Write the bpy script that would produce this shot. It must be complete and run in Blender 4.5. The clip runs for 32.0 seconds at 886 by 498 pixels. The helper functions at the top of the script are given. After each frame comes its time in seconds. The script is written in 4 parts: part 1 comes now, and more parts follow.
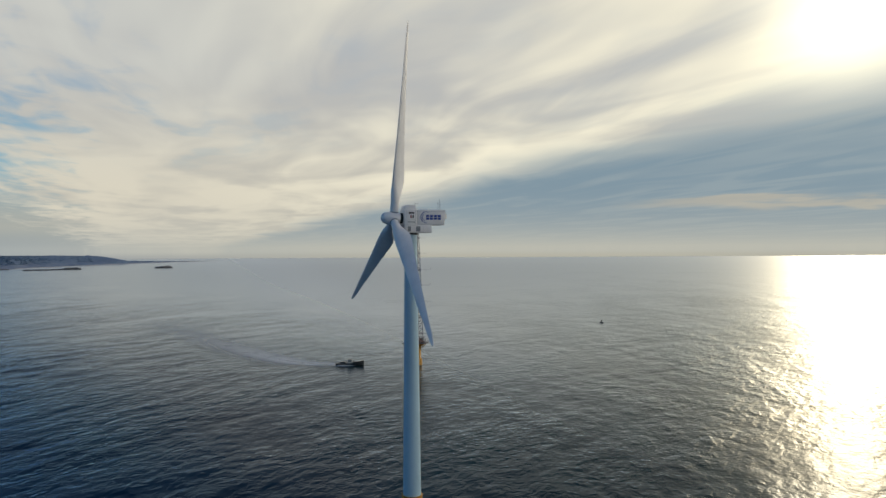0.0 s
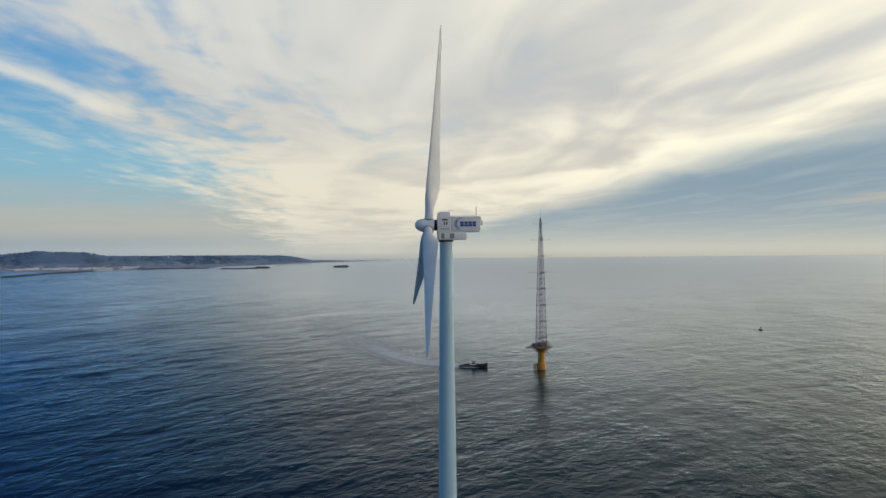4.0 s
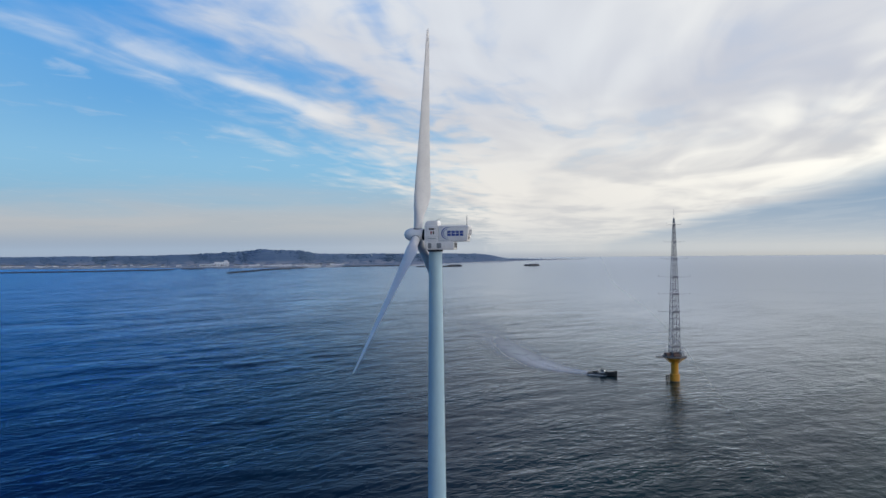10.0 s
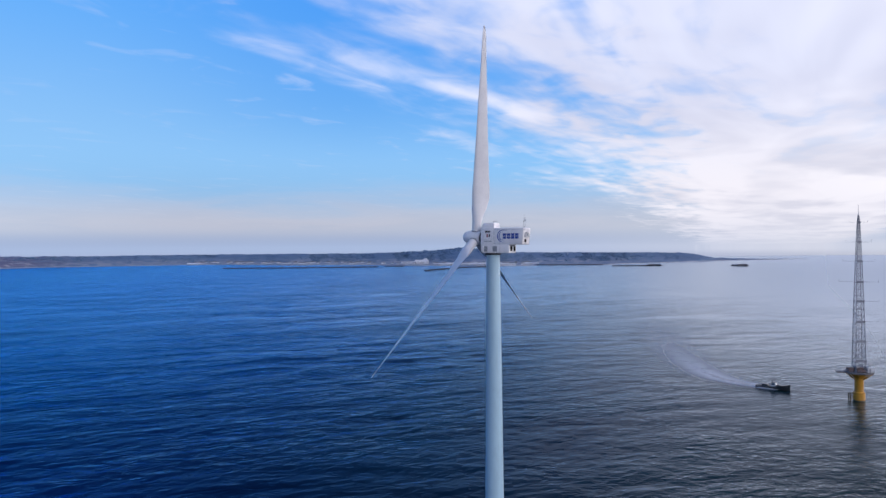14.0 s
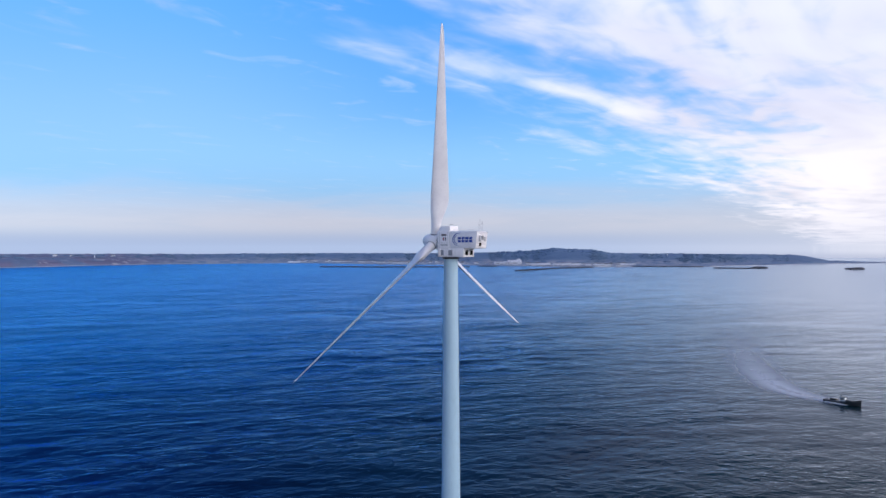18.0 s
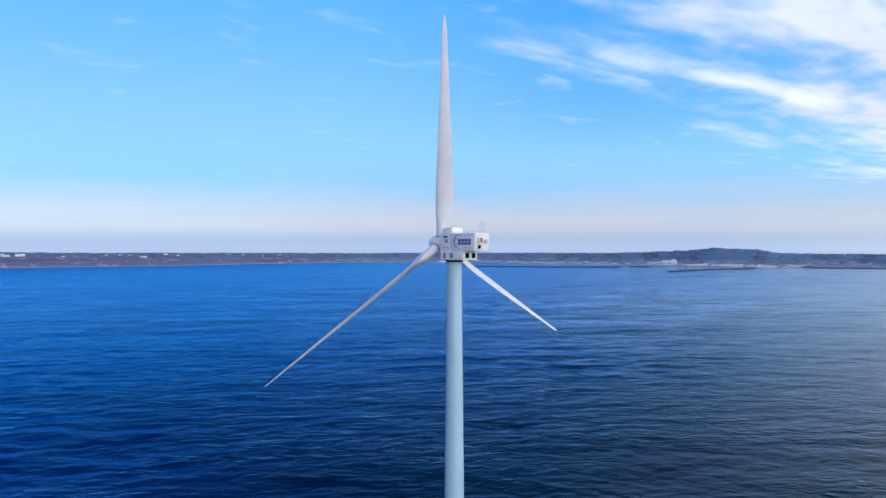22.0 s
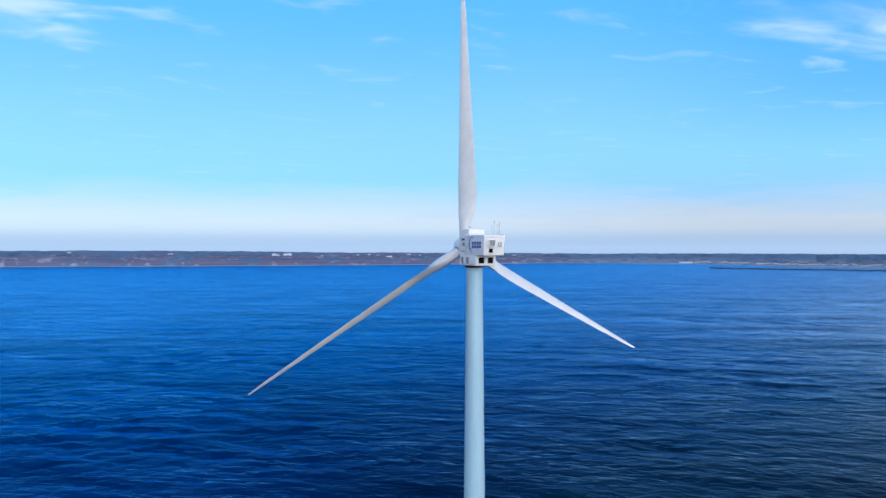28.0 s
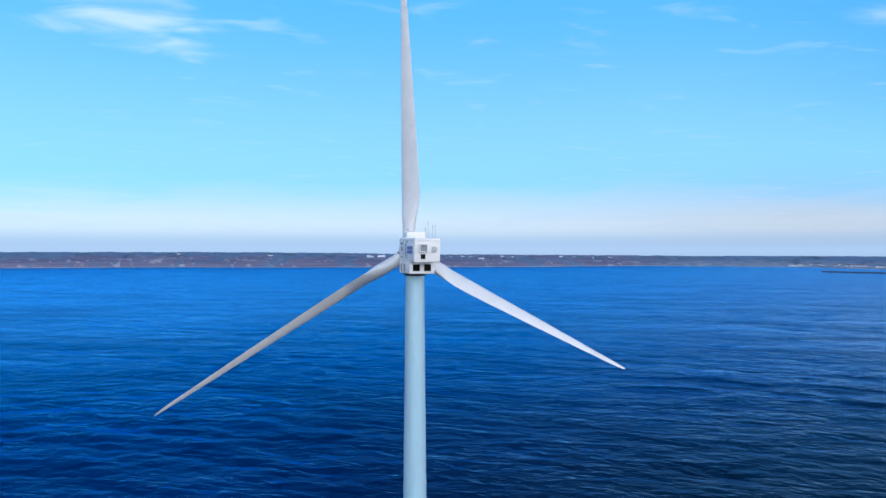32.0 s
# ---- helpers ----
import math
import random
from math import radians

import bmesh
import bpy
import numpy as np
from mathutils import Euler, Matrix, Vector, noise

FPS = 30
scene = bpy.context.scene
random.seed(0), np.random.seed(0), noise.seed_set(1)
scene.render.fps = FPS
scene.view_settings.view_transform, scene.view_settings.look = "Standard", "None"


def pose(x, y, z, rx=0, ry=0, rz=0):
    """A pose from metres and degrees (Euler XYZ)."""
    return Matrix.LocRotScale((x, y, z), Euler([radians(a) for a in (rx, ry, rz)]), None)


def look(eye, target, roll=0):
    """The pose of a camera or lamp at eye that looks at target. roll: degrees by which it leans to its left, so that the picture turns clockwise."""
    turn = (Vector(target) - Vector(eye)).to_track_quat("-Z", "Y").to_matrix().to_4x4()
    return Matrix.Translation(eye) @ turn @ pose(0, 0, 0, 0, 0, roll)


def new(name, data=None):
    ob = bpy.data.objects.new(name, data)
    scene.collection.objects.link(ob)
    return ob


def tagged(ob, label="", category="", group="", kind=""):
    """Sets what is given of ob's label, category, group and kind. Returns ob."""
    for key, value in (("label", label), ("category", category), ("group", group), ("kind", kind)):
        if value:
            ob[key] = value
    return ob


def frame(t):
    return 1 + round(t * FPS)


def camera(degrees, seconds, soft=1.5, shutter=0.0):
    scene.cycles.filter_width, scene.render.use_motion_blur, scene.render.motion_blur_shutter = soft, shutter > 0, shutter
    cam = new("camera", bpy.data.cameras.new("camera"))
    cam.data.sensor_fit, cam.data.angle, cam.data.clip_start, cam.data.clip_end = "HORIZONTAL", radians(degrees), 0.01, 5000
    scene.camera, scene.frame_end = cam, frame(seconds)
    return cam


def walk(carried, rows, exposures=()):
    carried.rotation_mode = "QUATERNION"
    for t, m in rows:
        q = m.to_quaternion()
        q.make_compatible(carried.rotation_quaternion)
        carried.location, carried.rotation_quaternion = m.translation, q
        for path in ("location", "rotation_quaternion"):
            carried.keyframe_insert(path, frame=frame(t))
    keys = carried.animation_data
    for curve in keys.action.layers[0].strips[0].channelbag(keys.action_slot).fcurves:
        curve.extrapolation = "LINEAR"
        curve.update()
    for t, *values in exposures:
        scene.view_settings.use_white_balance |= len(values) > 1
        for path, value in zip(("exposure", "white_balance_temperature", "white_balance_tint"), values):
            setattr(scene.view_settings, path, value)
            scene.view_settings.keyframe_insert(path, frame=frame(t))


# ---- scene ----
# Turbine tower stands at the origin, sea level is z = 0, the nacelle lies along x with its rotor at -x.
cam = camera(62.15, 32.0)
PATH = [  # seconds, x, y, z, yaw, pitch, roll
    (0.0, -41.62, -163.35, 73.24, -16.800, -0.187, -0.279),
    (0.5, -37.73, -163.74, 73.44, -12.275, -0.169, -0.379),
    (1.0, -33.85, -164.13, 73.64, -9.380, -0.148, -0.391),
    (1.5, -29.92, -164.51, 73.84, -7.643, -0.144, -0.450),
    (2.0, -25.96, -164.88, 74.04, -6.037, -0.116, -0.473),
    (2.5, -22.02, -165.21, 74.21, -5.407, -0.132, -0.447),
    (3.0, -18.06, -165.51, 74.39, -5.253, -0.117, -0.405),
    (3.5, -14.10, -165.78, 74.57, -4.495, -0.124, -0.399),
    (5.5, 1.84, -165.44, 75.57, 0.784, -0.181, -0.457),
    (6.0, 5.76, -164.90, 75.78, 1.650, -0.177, -0.454),
    (6.5, 9.71, -164.27, 75.97, 2.744, -0.204, -0.456),
    (7.0, 13.67, -163.54, 76.14, 4.192, -0.226, -0.400),
    (7.5, 17.53, -162.69, 76.29, 5.559, -0.200, -0.389),
    (8.0, 21.30, -161.74, 76.44, 6.851, -0.181, -0.377),
    (8.5, 25.06, -160.67, 76.60, 7.909, -0.174, -0.367),
    (9.0, 28.86, -159.53, 76.77, 8.975, -0.190, -0.373),
    (9.5, 32.67, -158.34, 76.94, 10.568, -0.193, -0.419),
    (10.0, 36.40, -157.12, 77.11, 12.447, -0.196, -0.427),
    (10.5, 40.11, -155.81, 77.23, 14.322, -0.216, -0.424),
    (11.0, 43.69, -154.41, 77.33, 16.292, -0.208, -0.401),
    (11.5, 47.19, -152.91, 77.42, 18.255, -0.213, -0.417),
    (12.0, 50.69, -151.23, 77.52, 20.436, -0.213, -0.407),
    (12.5, 54.18, -149.37, 77.62, 23.070, -0.217, -0.331),
    (13.0, 57.62, -147.35, 77.71, 24.985, -0.209, -0.344),
    (13.5, 61.00, -145.22, 77.80, 26.440, -0.206, -0.345),
    (14.0, 64.37, -143.00, 77.90, 28.133, -0.218, -0.354),
    (14.5, 67.63, -140.79, 78.00, 29.755, -0.201, -0.368),
    (15.0, 70.83, -138.59, 78.11, 31.480, -0.224, -0.421),
    (15.5, 73.95, -136.39, 78.21, 33.109, -0.219, -0.402),
    (17.5, 85.29, -126.90, 78.52, 35.837, -0.210, -0.033),
    (18.0, 87.87, -124.01, 78.59, 35.931, -0.209, -0.008),
    (18.5, 90.46, -120.99, 78.67, 36.869, -0.193, 0.015),
    (19.0, 93.03, -117.85, 78.75, 37.887, -0.186, 0.022),
    (19.5, 95.46, -114.67, 78.82, 39.467, -0.203, 0.050),
    (20.0, 97.81, -111.43, 78.90, 41.703, -0.219, 0.060),
    (20.5, 100.03, -108.17, 78.97, 43.555, -0.232, 0.058),
    (21.0, 102.12, -104.92, 79.03, 45.085, -0.243, 0.052),
    (21.5, 104.11, -101.67, 79.09, 46.570, -0.247, 0.028),
    (22.0, 106.03, -98.39, 79.15, 48.026, -0.240, 0.001),
    (22.5, 107.95, -95.01, 79.21, 50.568, -0.257, -0.004),
    (23.0, 109.81, -91.56, 79.27, 54.097, -0.270, -0.022),
    (23.5, 111.57, -88.08, 79.31, 56.776, -0.277, -0.068),
    (24.0, 113.15, -84.62, 79.35, 57.247, -0.256, -0.030),
    (24.5, 114.58, -81.15, 79.38, 57.991, -0.269, -0.011),
    (25.0, 115.82, -77.67, 79.42, 59.110, -0.293, 0.022),
    (25.5, 116.84, -74.24, 79.47, 60.169, -0.254, -0.001),
    (27.5, 116.98, -59.61, 79.70, 65.363, -0.226, 0.012),
    (28.0, 116.42, -55.97, 79.74, 66.768, -0.226, 0.001),
    (28.5, 115.73, -52.39, 79.78, 67.795, -0.189, 0.052),
    (29.0, 114.94, -48.85, 79.82, 67.847, -0.169, 0.084),
    (29.5, 114.07, -45.30, 79.86, 67.859, -0.132, 0.117),
    (30.0, 113.17, -41.68, 79.91, 68.120, -0.121, 0.107),
    (30.5, 112.30, -37.88, 79.97, 69.498, -0.120, 0.081),
    (31.0, 111.44, -34.02, 80.03, 71.231, -0.137, 0.062),
    (31.5, 110.60, -30.13, 80.13, 72.869, -0.099, 0.082),
    (32.0, 109.79, -26.15, 80.24, 74.422, -0.088, 0.047),
]
walk(cam, [(t, pose(x, y, z, 90 + p, -r, w)) for t, x, y, z, w, p, r in PATH],
     exposures=[(0.0, -0.52, 7250, 1), (1.0, -0.42, 7250, 1), (3.0, -0.33, 7250, 1), (6.0, -0.24, 7150, 2), (9.0, -0.22, 6800, 4), (11.0, -0.16, 5950, 9), (13.0, -0.08, 5800, 15), (15.5, 0.04, 5930, 16), (17.5, 0.12, 5930, 16), (19.0, 0.14, 5850, 14), (22.0, 0.21, 5720, 11), (25.0, 0.28, 5650, 7), (32.0, 0.25, 5450, 4)])

# ---- light ----
SUN_EL, SUN_HEADING = 15.8, 46.0          # degrees above the sea, and to the right of +y
sun_way = Vector((math.sin(radians(SUN_HEADING)) * math.cos(radians(SUN_EL)), math.cos(radians(SUN_HEADING)) * math.cos(radians(SUN_EL)), math.sin(radians(SUN_EL))))
sun_data = bpy.data.lights.new("sun", "SUN")
sun_data.energy, sun_data.angle, sun_data.color = 0.7, radians(2.0), (1.0, 0.84, 0.68)
sun = new("sun", sun_data)
sun.matrix_world = look(sun_way * 500, (0, 0, 0))


class Nodes:
    """A small helper that chains shader nodes."""

    def __init__(self, tree):
        self.tree = tree
        tree.nodes.clear()

    def add(self, kind, ins=None, **props):
        node = self.tree.nodes.new(kind)
        for key, value in props.items():
            setattr(node, key, value)
        for key, value in (ins or {}).items():
            if isinstance(value, bpy.types.NodeSocket):
                self.tree.links.new(value, node.inputs[key])
            else:
                node.inputs[key].default_value = value
        return node

    def math(self, op, a, b=None, c=None, clamp=False):
        node = self.add("ShaderNodeMath", {i: v for i, v in enumerate((a, b, c)) if v is not None}, operation=op)
        node.use_clamp = clamp
        return node.outputs[0]

    def ramp(self, fac, lo, hi, a=0.0, b=1.0):
        return self.add("ShaderNodeMapRange", {0: fac, 1: lo, 2: hi, 3: a, 4: b}, interpolation_type="SMOOTHSTEP").outputs[0]

    def mix(self, fac, a, b, blend="MIX"):
        return self.add("ShaderNodeMix", {0: fac, 6: a, 7: b}, data_type="RGBA", blend_type=blend).outputs[2]

    def noise(self, vec, scale, detail=4.0, rough=0.55, dist=0.0):
        return self.add("ShaderNodeTexNoise", {"Vector": vec, "Scale": scale, "Detail": detail, "Roughness": rough, "Distortion": dist}).outputs[0]

    def xyz(self, x, y, z):
        return self.add("ShaderNodeCombineXYZ", {0: x, 1: y, 2: z}).outputs[0]


def rgb(r, g, b):
    return (r, g, b, 1.0)


world = bpy.data.worlds.new("sky")
scene.world = world
world.use_nodes = True
n = Nodes(world.node_tree)
way = n.add("ShaderNodeTexCoord").outputs["Generated"]
sep = n.add("ShaderNodeSeparateXYZ", {0: way}).outputs
up = n.math("ADD", n.math("MAXIMUM", sep[2], 0.0), 0.025)
px, py = n.math("DIVIDE", sep[0], up), n.math("DIVIDE", sep[1], up)      # place on the cloud sheet, in cloud heights
sky_node = n.add("ShaderNodeTexSky", sky_type="NISHITA", sun_disc=False, sun_elevation=radians(SUN_EL), sun_rotation=radians(SUN_HEADING))
sky_node.altitude, sky_node.air_density, sky_node.dust_density, sky_node.ozone_density = 50.0, 1.0, 0.3, 3.0
near_sun = n.add("ShaderNodeVectorMath", {0: way, 1: tuple(sun_way)}, operation="DOT_PRODUCT").outputs["Value"]
el = sep[2]
clear = n.mix(n.ramp(el, 0.0, 0.026), rgb(3.7, 4.3, 6.0), rgb(6.1, 6.25, 6.9))
blush = n.noise(n.add("ShaderNodeMapping", {0: way, 3: (3.0, 3.0, 26.0)}).outputs[0], 1.6, 4.0, 0.55, 0.4)
clear = n.mix(n.math("MULTIPLY", n.ramp(el, 0.012, 0.04), n.ramp(blush, 0.3, 0.56)), clear, rgb(7.1, 6.7, 6.9))
clear = n.mix(n.ramp(n.math("ADD", el, n.math("MULTIPLY", n.math("SUBTRACT", blush, 0.5), 0.06)), 0.02, 0.1), clear, rgb(3.3, 5.95, 8.4))
clear = n.mix(n.ramp(el, 0.1, 0.34), clear, rgb(1.5, 4.6, 9.1))
west = n.add("ShaderNodeVectorMath", {0: way, 1: (-0.98, -0.2, 0.0)}, operation="DOT_PRODUCT").outputs["Value"]
clear = n.mix(n.ramp(el, 0.31, 0.45), clear, n.mix(n.ramp(west, 0.66, 0.9), rgb(0.16, 0.85, 2.7), rgb(1.2, 3.9, 8.4)))
clear = n.mix(n.math("MULTIPLY", n.ramp(sep[0], -0.85, -0.55), n.ramp(el, 0.08, 0.2)), clear, n.mix(1.0, clear, rgb(0.62, 0.8, 0.96), "MULTIPLY"))
low = n.math("MULTIPLY", n.ramp(sep[0], -0.98, -0.7), n.ramp(el, 0.13, 0.04))
clear = n.mix(low, clear, n.mix(1.0, clear, rgb(0.88, 0.83, 0.83), "MULTIPLY"))
blue = n.mix(0.86, n.mix(1.0, sky_node.outputs[0], rgb(1.0, 1.6, 2.0), "MULTIPLY"), clear)
# streaks run away along +y, and the sheet ends in a ragged edge towards -x
streak = n.noise(n.xyz(px, n.math("MULTIPLY", py, 0.3), 0.3), 1.4, 4.0, 0.46, 0.9)
fluff = n.noise(n.xyz(px, n.math("MULTIPLY", py, 0.6), 4.0), 3.8, 5.0, 0.5, 0.6)
broad = n.noise(n.xyz(n.math("MULTIPLY", px, 0.6), n.math("MULTIPLY", py, 0.26), 9.0), 1.2, 3.0, 0.5, 0.6)
edge = n.math("ADD", n.math("ADD", px, n.math("MULTIPLY", py, 0.12)), n.math("MULTIPLY", n.math("SUBTRACT", streak, 0.5), 2.4))
combed = n.noise(n.xyz(px, n.math("MULTIPLY", py, 0.2), 7.0), 3.4, 4.0, 0.5, 0.5)
edge = n.math("ADD", edge, n.math("MULTIPLY", n.math("SUBTRACT", fluff, 0.5), 1.3))
edge = n.math("ADD", edge, n.math("MULTIPLY", n.math("SUBTRACT", combed, 0.5), 1.6))
edge = n.math("SUBTRACT", edge, n.math("MULTIPLY", n.math("MAXIMUM", n.math("SUBTRACT", 2.6, py), 0.0), 0.32))
cover = n.math("MULTIPLY", n.ramp(edge, -2.0, -0.4), n.ramp(py, -0.6, 1.6))
cover = n.math("MULTIPLY", cover, n.ramp(el, 0.325, 0.42, 1.0, 0.03))
wisps = n.math("MULTIPLY", n.ramp(fluff, 0.56, 0.78), n.ramp(px, -5.0, -1.0, 0.1, 0.4))
cover = n.math("MAXIMUM", cover, wisps)
# one small stray cloud over the land
stray = n.add("ShaderNodeVectorMath", {0: n.xyz(n.math("MULTIPLY", n.math("ADD", px, 3.15), 0.8), n.math("MULTIPLY", n.math("ADD", py, 0.42), 1.5), 0.0)}, operation="LENGTH").outputs["Value"]
stray = n.ramp(n.math("ADD", stray, n.math("MULTIPLY", n.math("SUBTRACT", 0.5, fluff), 1.2)), 0.55, 0.0, 0.0, 0.6)
cover = n.math("MAXIMUM", cover, stray)
thin = n.math("MULTIPLY", n.ramp(n.math("ADD", streak, n.math("MULTIPLY", fluff, 0.5)), 0.78, 0.52), n.math("MULTIPLY", n.ramp(px, 1.2, -1.8, 0.05, 0.6), n.ramp(el, 0.07, 0.16)))
cover = n.math("MULTIPLY", cover, n.math("SUBTRACT", 1.0, thin))
thick = n.math("ADD", px, n.math("ADD", n.math("MULTIPLY", py, 0.1), n.math("MULTIPLY", n.math("SUBTRACT", broad, 0.5), 1.8)))
thick = n.ramp(thick, 3.0, 4.7)
lit = n.ramp(near_sun, 0.62, 1.0)
pale = n.mix(n.ramp(el, 0.06, 0.24), rgb(9.8, 9.2, 8.7), rgb(8.7, 8.8, 9.4))
pale = n.mix(lit, pale, rgb(13.5, 12.7, 11.5))
shade = n.mix(n.ramp(el, 0.06, 0.24), rgb(7.7, 7.4, 7.4), rgb(6.8, 6.9, 7.8))
cloud = n.mix(n.ramp(n.math("ADD", n.math("MULTIPLY", broad, 0.65), n.math("MULTIPLY", streak, 0.35)), 0.36, 0.62), shade, pale)
cloud = n.mix(n.math("MULTIPLY", thick, n.ramp(streak, 0.65, 0.4, 0.92, 0.99)), cloud, rgb(3.0, 4.25, 5.9))
sky = n.mix(cover, blue, cloud)
# a thin lit gap low under the dark sheet
gap = n.math("MULTIPLY", n.ramp(n.math("ABSOLUTE", n.math("ADD", n.math("SUBTRACT", el, 0.054), n.math("MULTIPLY", n.math("SUBTRACT", blush, 0.5), 0.05))), 0.008, 0.001), n.ramp(near_sun, 0.93, 0.968))
sky = n.mix(n.math("MULTIPLY", gap, 0.6), sky, rgb(7.6, 6.7, 5.9))
# unseen bright patch of sky added to fill light onto the turbine's +x side
fill_glow = n.add("ShaderNodeVectorMath", {0: way, 1: (0.953, -0.287, 0.1)}, operation="DOT_PRODUCT").outputs["Value"]
sky = n.mix(n.math("MULTIPLY", n.ramp(fill_glow, 0.5, 0.95), 0.85), sky, rgb(27.0, 25.8, 24.8))
# even, unseen grey sheet added towards -y to dim the light from that side
behind = n.math("MULTIPLY", n.math("MULTIPLY", n.ramp(py, -0.6, -2.4), n.ramp(px, -2.5, -0.8)), n.ramp(fill_glow, 0.85, 0.55))
sky = n.mix(n.math("MULTIPLY", behind, 0.9), sky, n.mix(n.ramp(broad, 0.4, 0.6), rgb(1.9, 2.0, 2.3), rgb(2.6, 2.6, 2.8)))
haze_col = n.mix(n.ramp(near_sun, 0.2, 0.85), rgb(4.4, 5.3, 6.7), rgb(7.5, 7.3, 7.1))
haze = n.math("POWER", n.math("SUBTRACT", 1.0, n.math("MINIMUM", n.math("MULTIPLY", n.math("MAXIMUM", el, 0.0), n.ramp(near_sun, 0.2, 0.8, 20.0, 9.0)), 1.0)), 3.0)
sky = n.mix(n.math("MULTIPLY", haze, 0.85), sky, haze_col)
halo = n.math("MULTIPLY", n.math("POWER", n.math("MAXIMUM", near_sun, 0.0), 300.0), 14.0)
halo = n.math("ADD", halo, n.math("MULTIPLY", n.math("POWER", n.math("MAXIMUM", near_sun, 0.0), 40.0), 1.6))
halo = n.math("MULTIPLY", halo, n.math("SUBTRACT", 1.0, n.math("MULTIPLY", thick, 0.75)))
sky = n.mix(1.0, sky, n.mix(1.0, rgb(1.0, 0.9, 0.68), n.xyz(halo, halo, halo), "MULTIPLY"), "ADD")
far_sea = n.mix(n.ramp(near_sun, 0.3, 0.95), rgb(3.9, 4.5, 5.9), rgb(6.4, 6.2, 5.9))
sky = n.mix(n.ramp(el, -0.015, -0.004), far_sea, sky)
back = n.add("ShaderNodeBackground", {0: sky, 1: 0.1})
n.add("ShaderNodeOutputWorld", {0: back.outputs[0]})


# ---- materials ----
def material(name):
    m = bpy.data.materials.new(name)
    m.use_nodes = True
    return m, Nodes(m.node_tree)


def finish(n, **ins):
    names = {k.replace("_", " "): v for k, v in ins.items()}
    shader = n.add("ShaderNodeBsdfPrincipled", names)
    n.add("ShaderNodeOutputMaterial", {0: shader.outputs[0]})
    return shader


def bump(n, height, strength, distance):
    return n.add("ShaderNodeBump", {"Height": height, "Strength": strength, "Distance": distance}).outputs[0]


def surface(name, a, b, rough=0.5, scale=1.0, metal=0.0, relief=0.02, stretch=(1, 1, 1), spread=(0.35, 0.7)):
    """Two-tone weathered surface: broad stains and a fine grain."""
    m, n = material(name)
    at = n.add("ShaderNodeTexCoord").outputs["Object"]
    at = n.add("ShaderNodeMapping", {0: at, 3: stretch}).outputs[0]
    stain, grain = n.noise(at, scale, 5.0, 0.6, 0.3), n.noise(at, scale * 14, 3.0, 0.6)
    col = n.mix(n.ramp(stain, *spread), rgb(*a), rgb(*b))
    col = n.mix(n.math("MULTIPLY", n.ramp(grain, 0.45, 0.75), 0.18), col, rgb(*[c * 0.6 for c in a]))
    finish(n, Base_Color=col, Roughness=n.ramp(grain, 0.2, 0.8, rough - 0.08, rough + 0.1), Metallic=metal, Normal=bump(n, grain, 0.3, relief))
    return m


M = dict(
    tower=surface("tower_paint", (0.4, 0.57, 0.67), (0.35, 0.51, 0.61), 0.38, 0.16, stretch=(1, 1, 0.25)),
    shell=surface("nacelle_gelcoat", (0.86, 0.83, 0.82), (0.78, 0.75, 0.75), 0.36, 0.3),
    blade=surface("blade_gelcoat", (0.82, 0.79, 0.78), (0.74, 0.71, 0.71), 0.34, 0.22),
    yellow=surface("yellow_marine_paint", (0.56, 0.27, 0.02), (0.4, 0.18, 0.015), 0.45, 0.3),
    splash=surface("weed_stained_steel", (0.06, 0.05, 0.035), (0.16, 0.1, 0.04), 0.6, 0.5),
    dark=surface("dark_opening", (0.012, 0.011, 0.011), (0.025, 0.022, 0.02), 0.6, 1.0),
    grey=surface("grey_louvre_metal", (0.32, 0.33, 0.35), (0.24, 0.25, 0.27), 0.45, 1.0),
    steel=surface("galvanised_steel", (0.28, 0.29, 0.33), (0.19, 0.19, 0.23), 0.5, 0.3, metal=0.2),
    deck=surface("deck_grating", (0.2, 0.18, 0.17), (0.11, 0.1, 0.1), 0.65, 0.3),
    rust=surface("rusty_brown_paint", (0.17, 0.1, 0.08), (0.1, 0.065, 0.055), 0.7, 0.6),
    blue=surface("blue_lettering", (0.012, 0.05, 0.3), (0.016, 0.06, 0.33), 0.35, 1.0),
    black=surface("black_lettering", (0.03, 0.025, 0.03), (0.045, 0.04, 0.05), 0.4, 1.0),
    red=surface("red_lettering", (0.28, 0.03, 0.04), (0.22, 0.03, 0.04), 0.4, 1.0),
    hull=surface("dark_hull_paint", (0.012, 0.016, 0.02), (0.02, 0.024, 0.028), 0.35, 0.4),
    white=surface("white_boat_paint", (0.75, 0.76, 0.76), (0.6, 0.61, 0.62), 0.35, 0.4),
    glass=surface("dark_cabin_glass", (0.01, 0.012, 0.015), (0.014, 0.016, 0.02), 0.12, 0.4),
    concrete=surface("sea_concrete", (0.05, 0.06, 0.08), (0.035, 0.042, 0.055), 0.85, 0.05, relief=0.2),
    rock=surface("wet_rock", (0.17, 0.17, 0.18), (0.1, 0.105, 0.115), 0.8, 0.08, relief=0.5),
    roof=surface("roof_tiles", (0.16, 0.17, 0.2), (0.1, 0.11, 0.13), 0.7, 0.1),
    wall=surface("pale_render", (0.7, 0.73, 0.8), (0.55, 0.59, 0.66), 0.7, 0.1),
    # blue distance haze is put into the leaf colour
    leaves=surface("hazed_wood_leaves", (0.1, 0.17, 0.275), (0.11, 0.182, 0.29), 0.95, 0.02, relief=0.5),
)


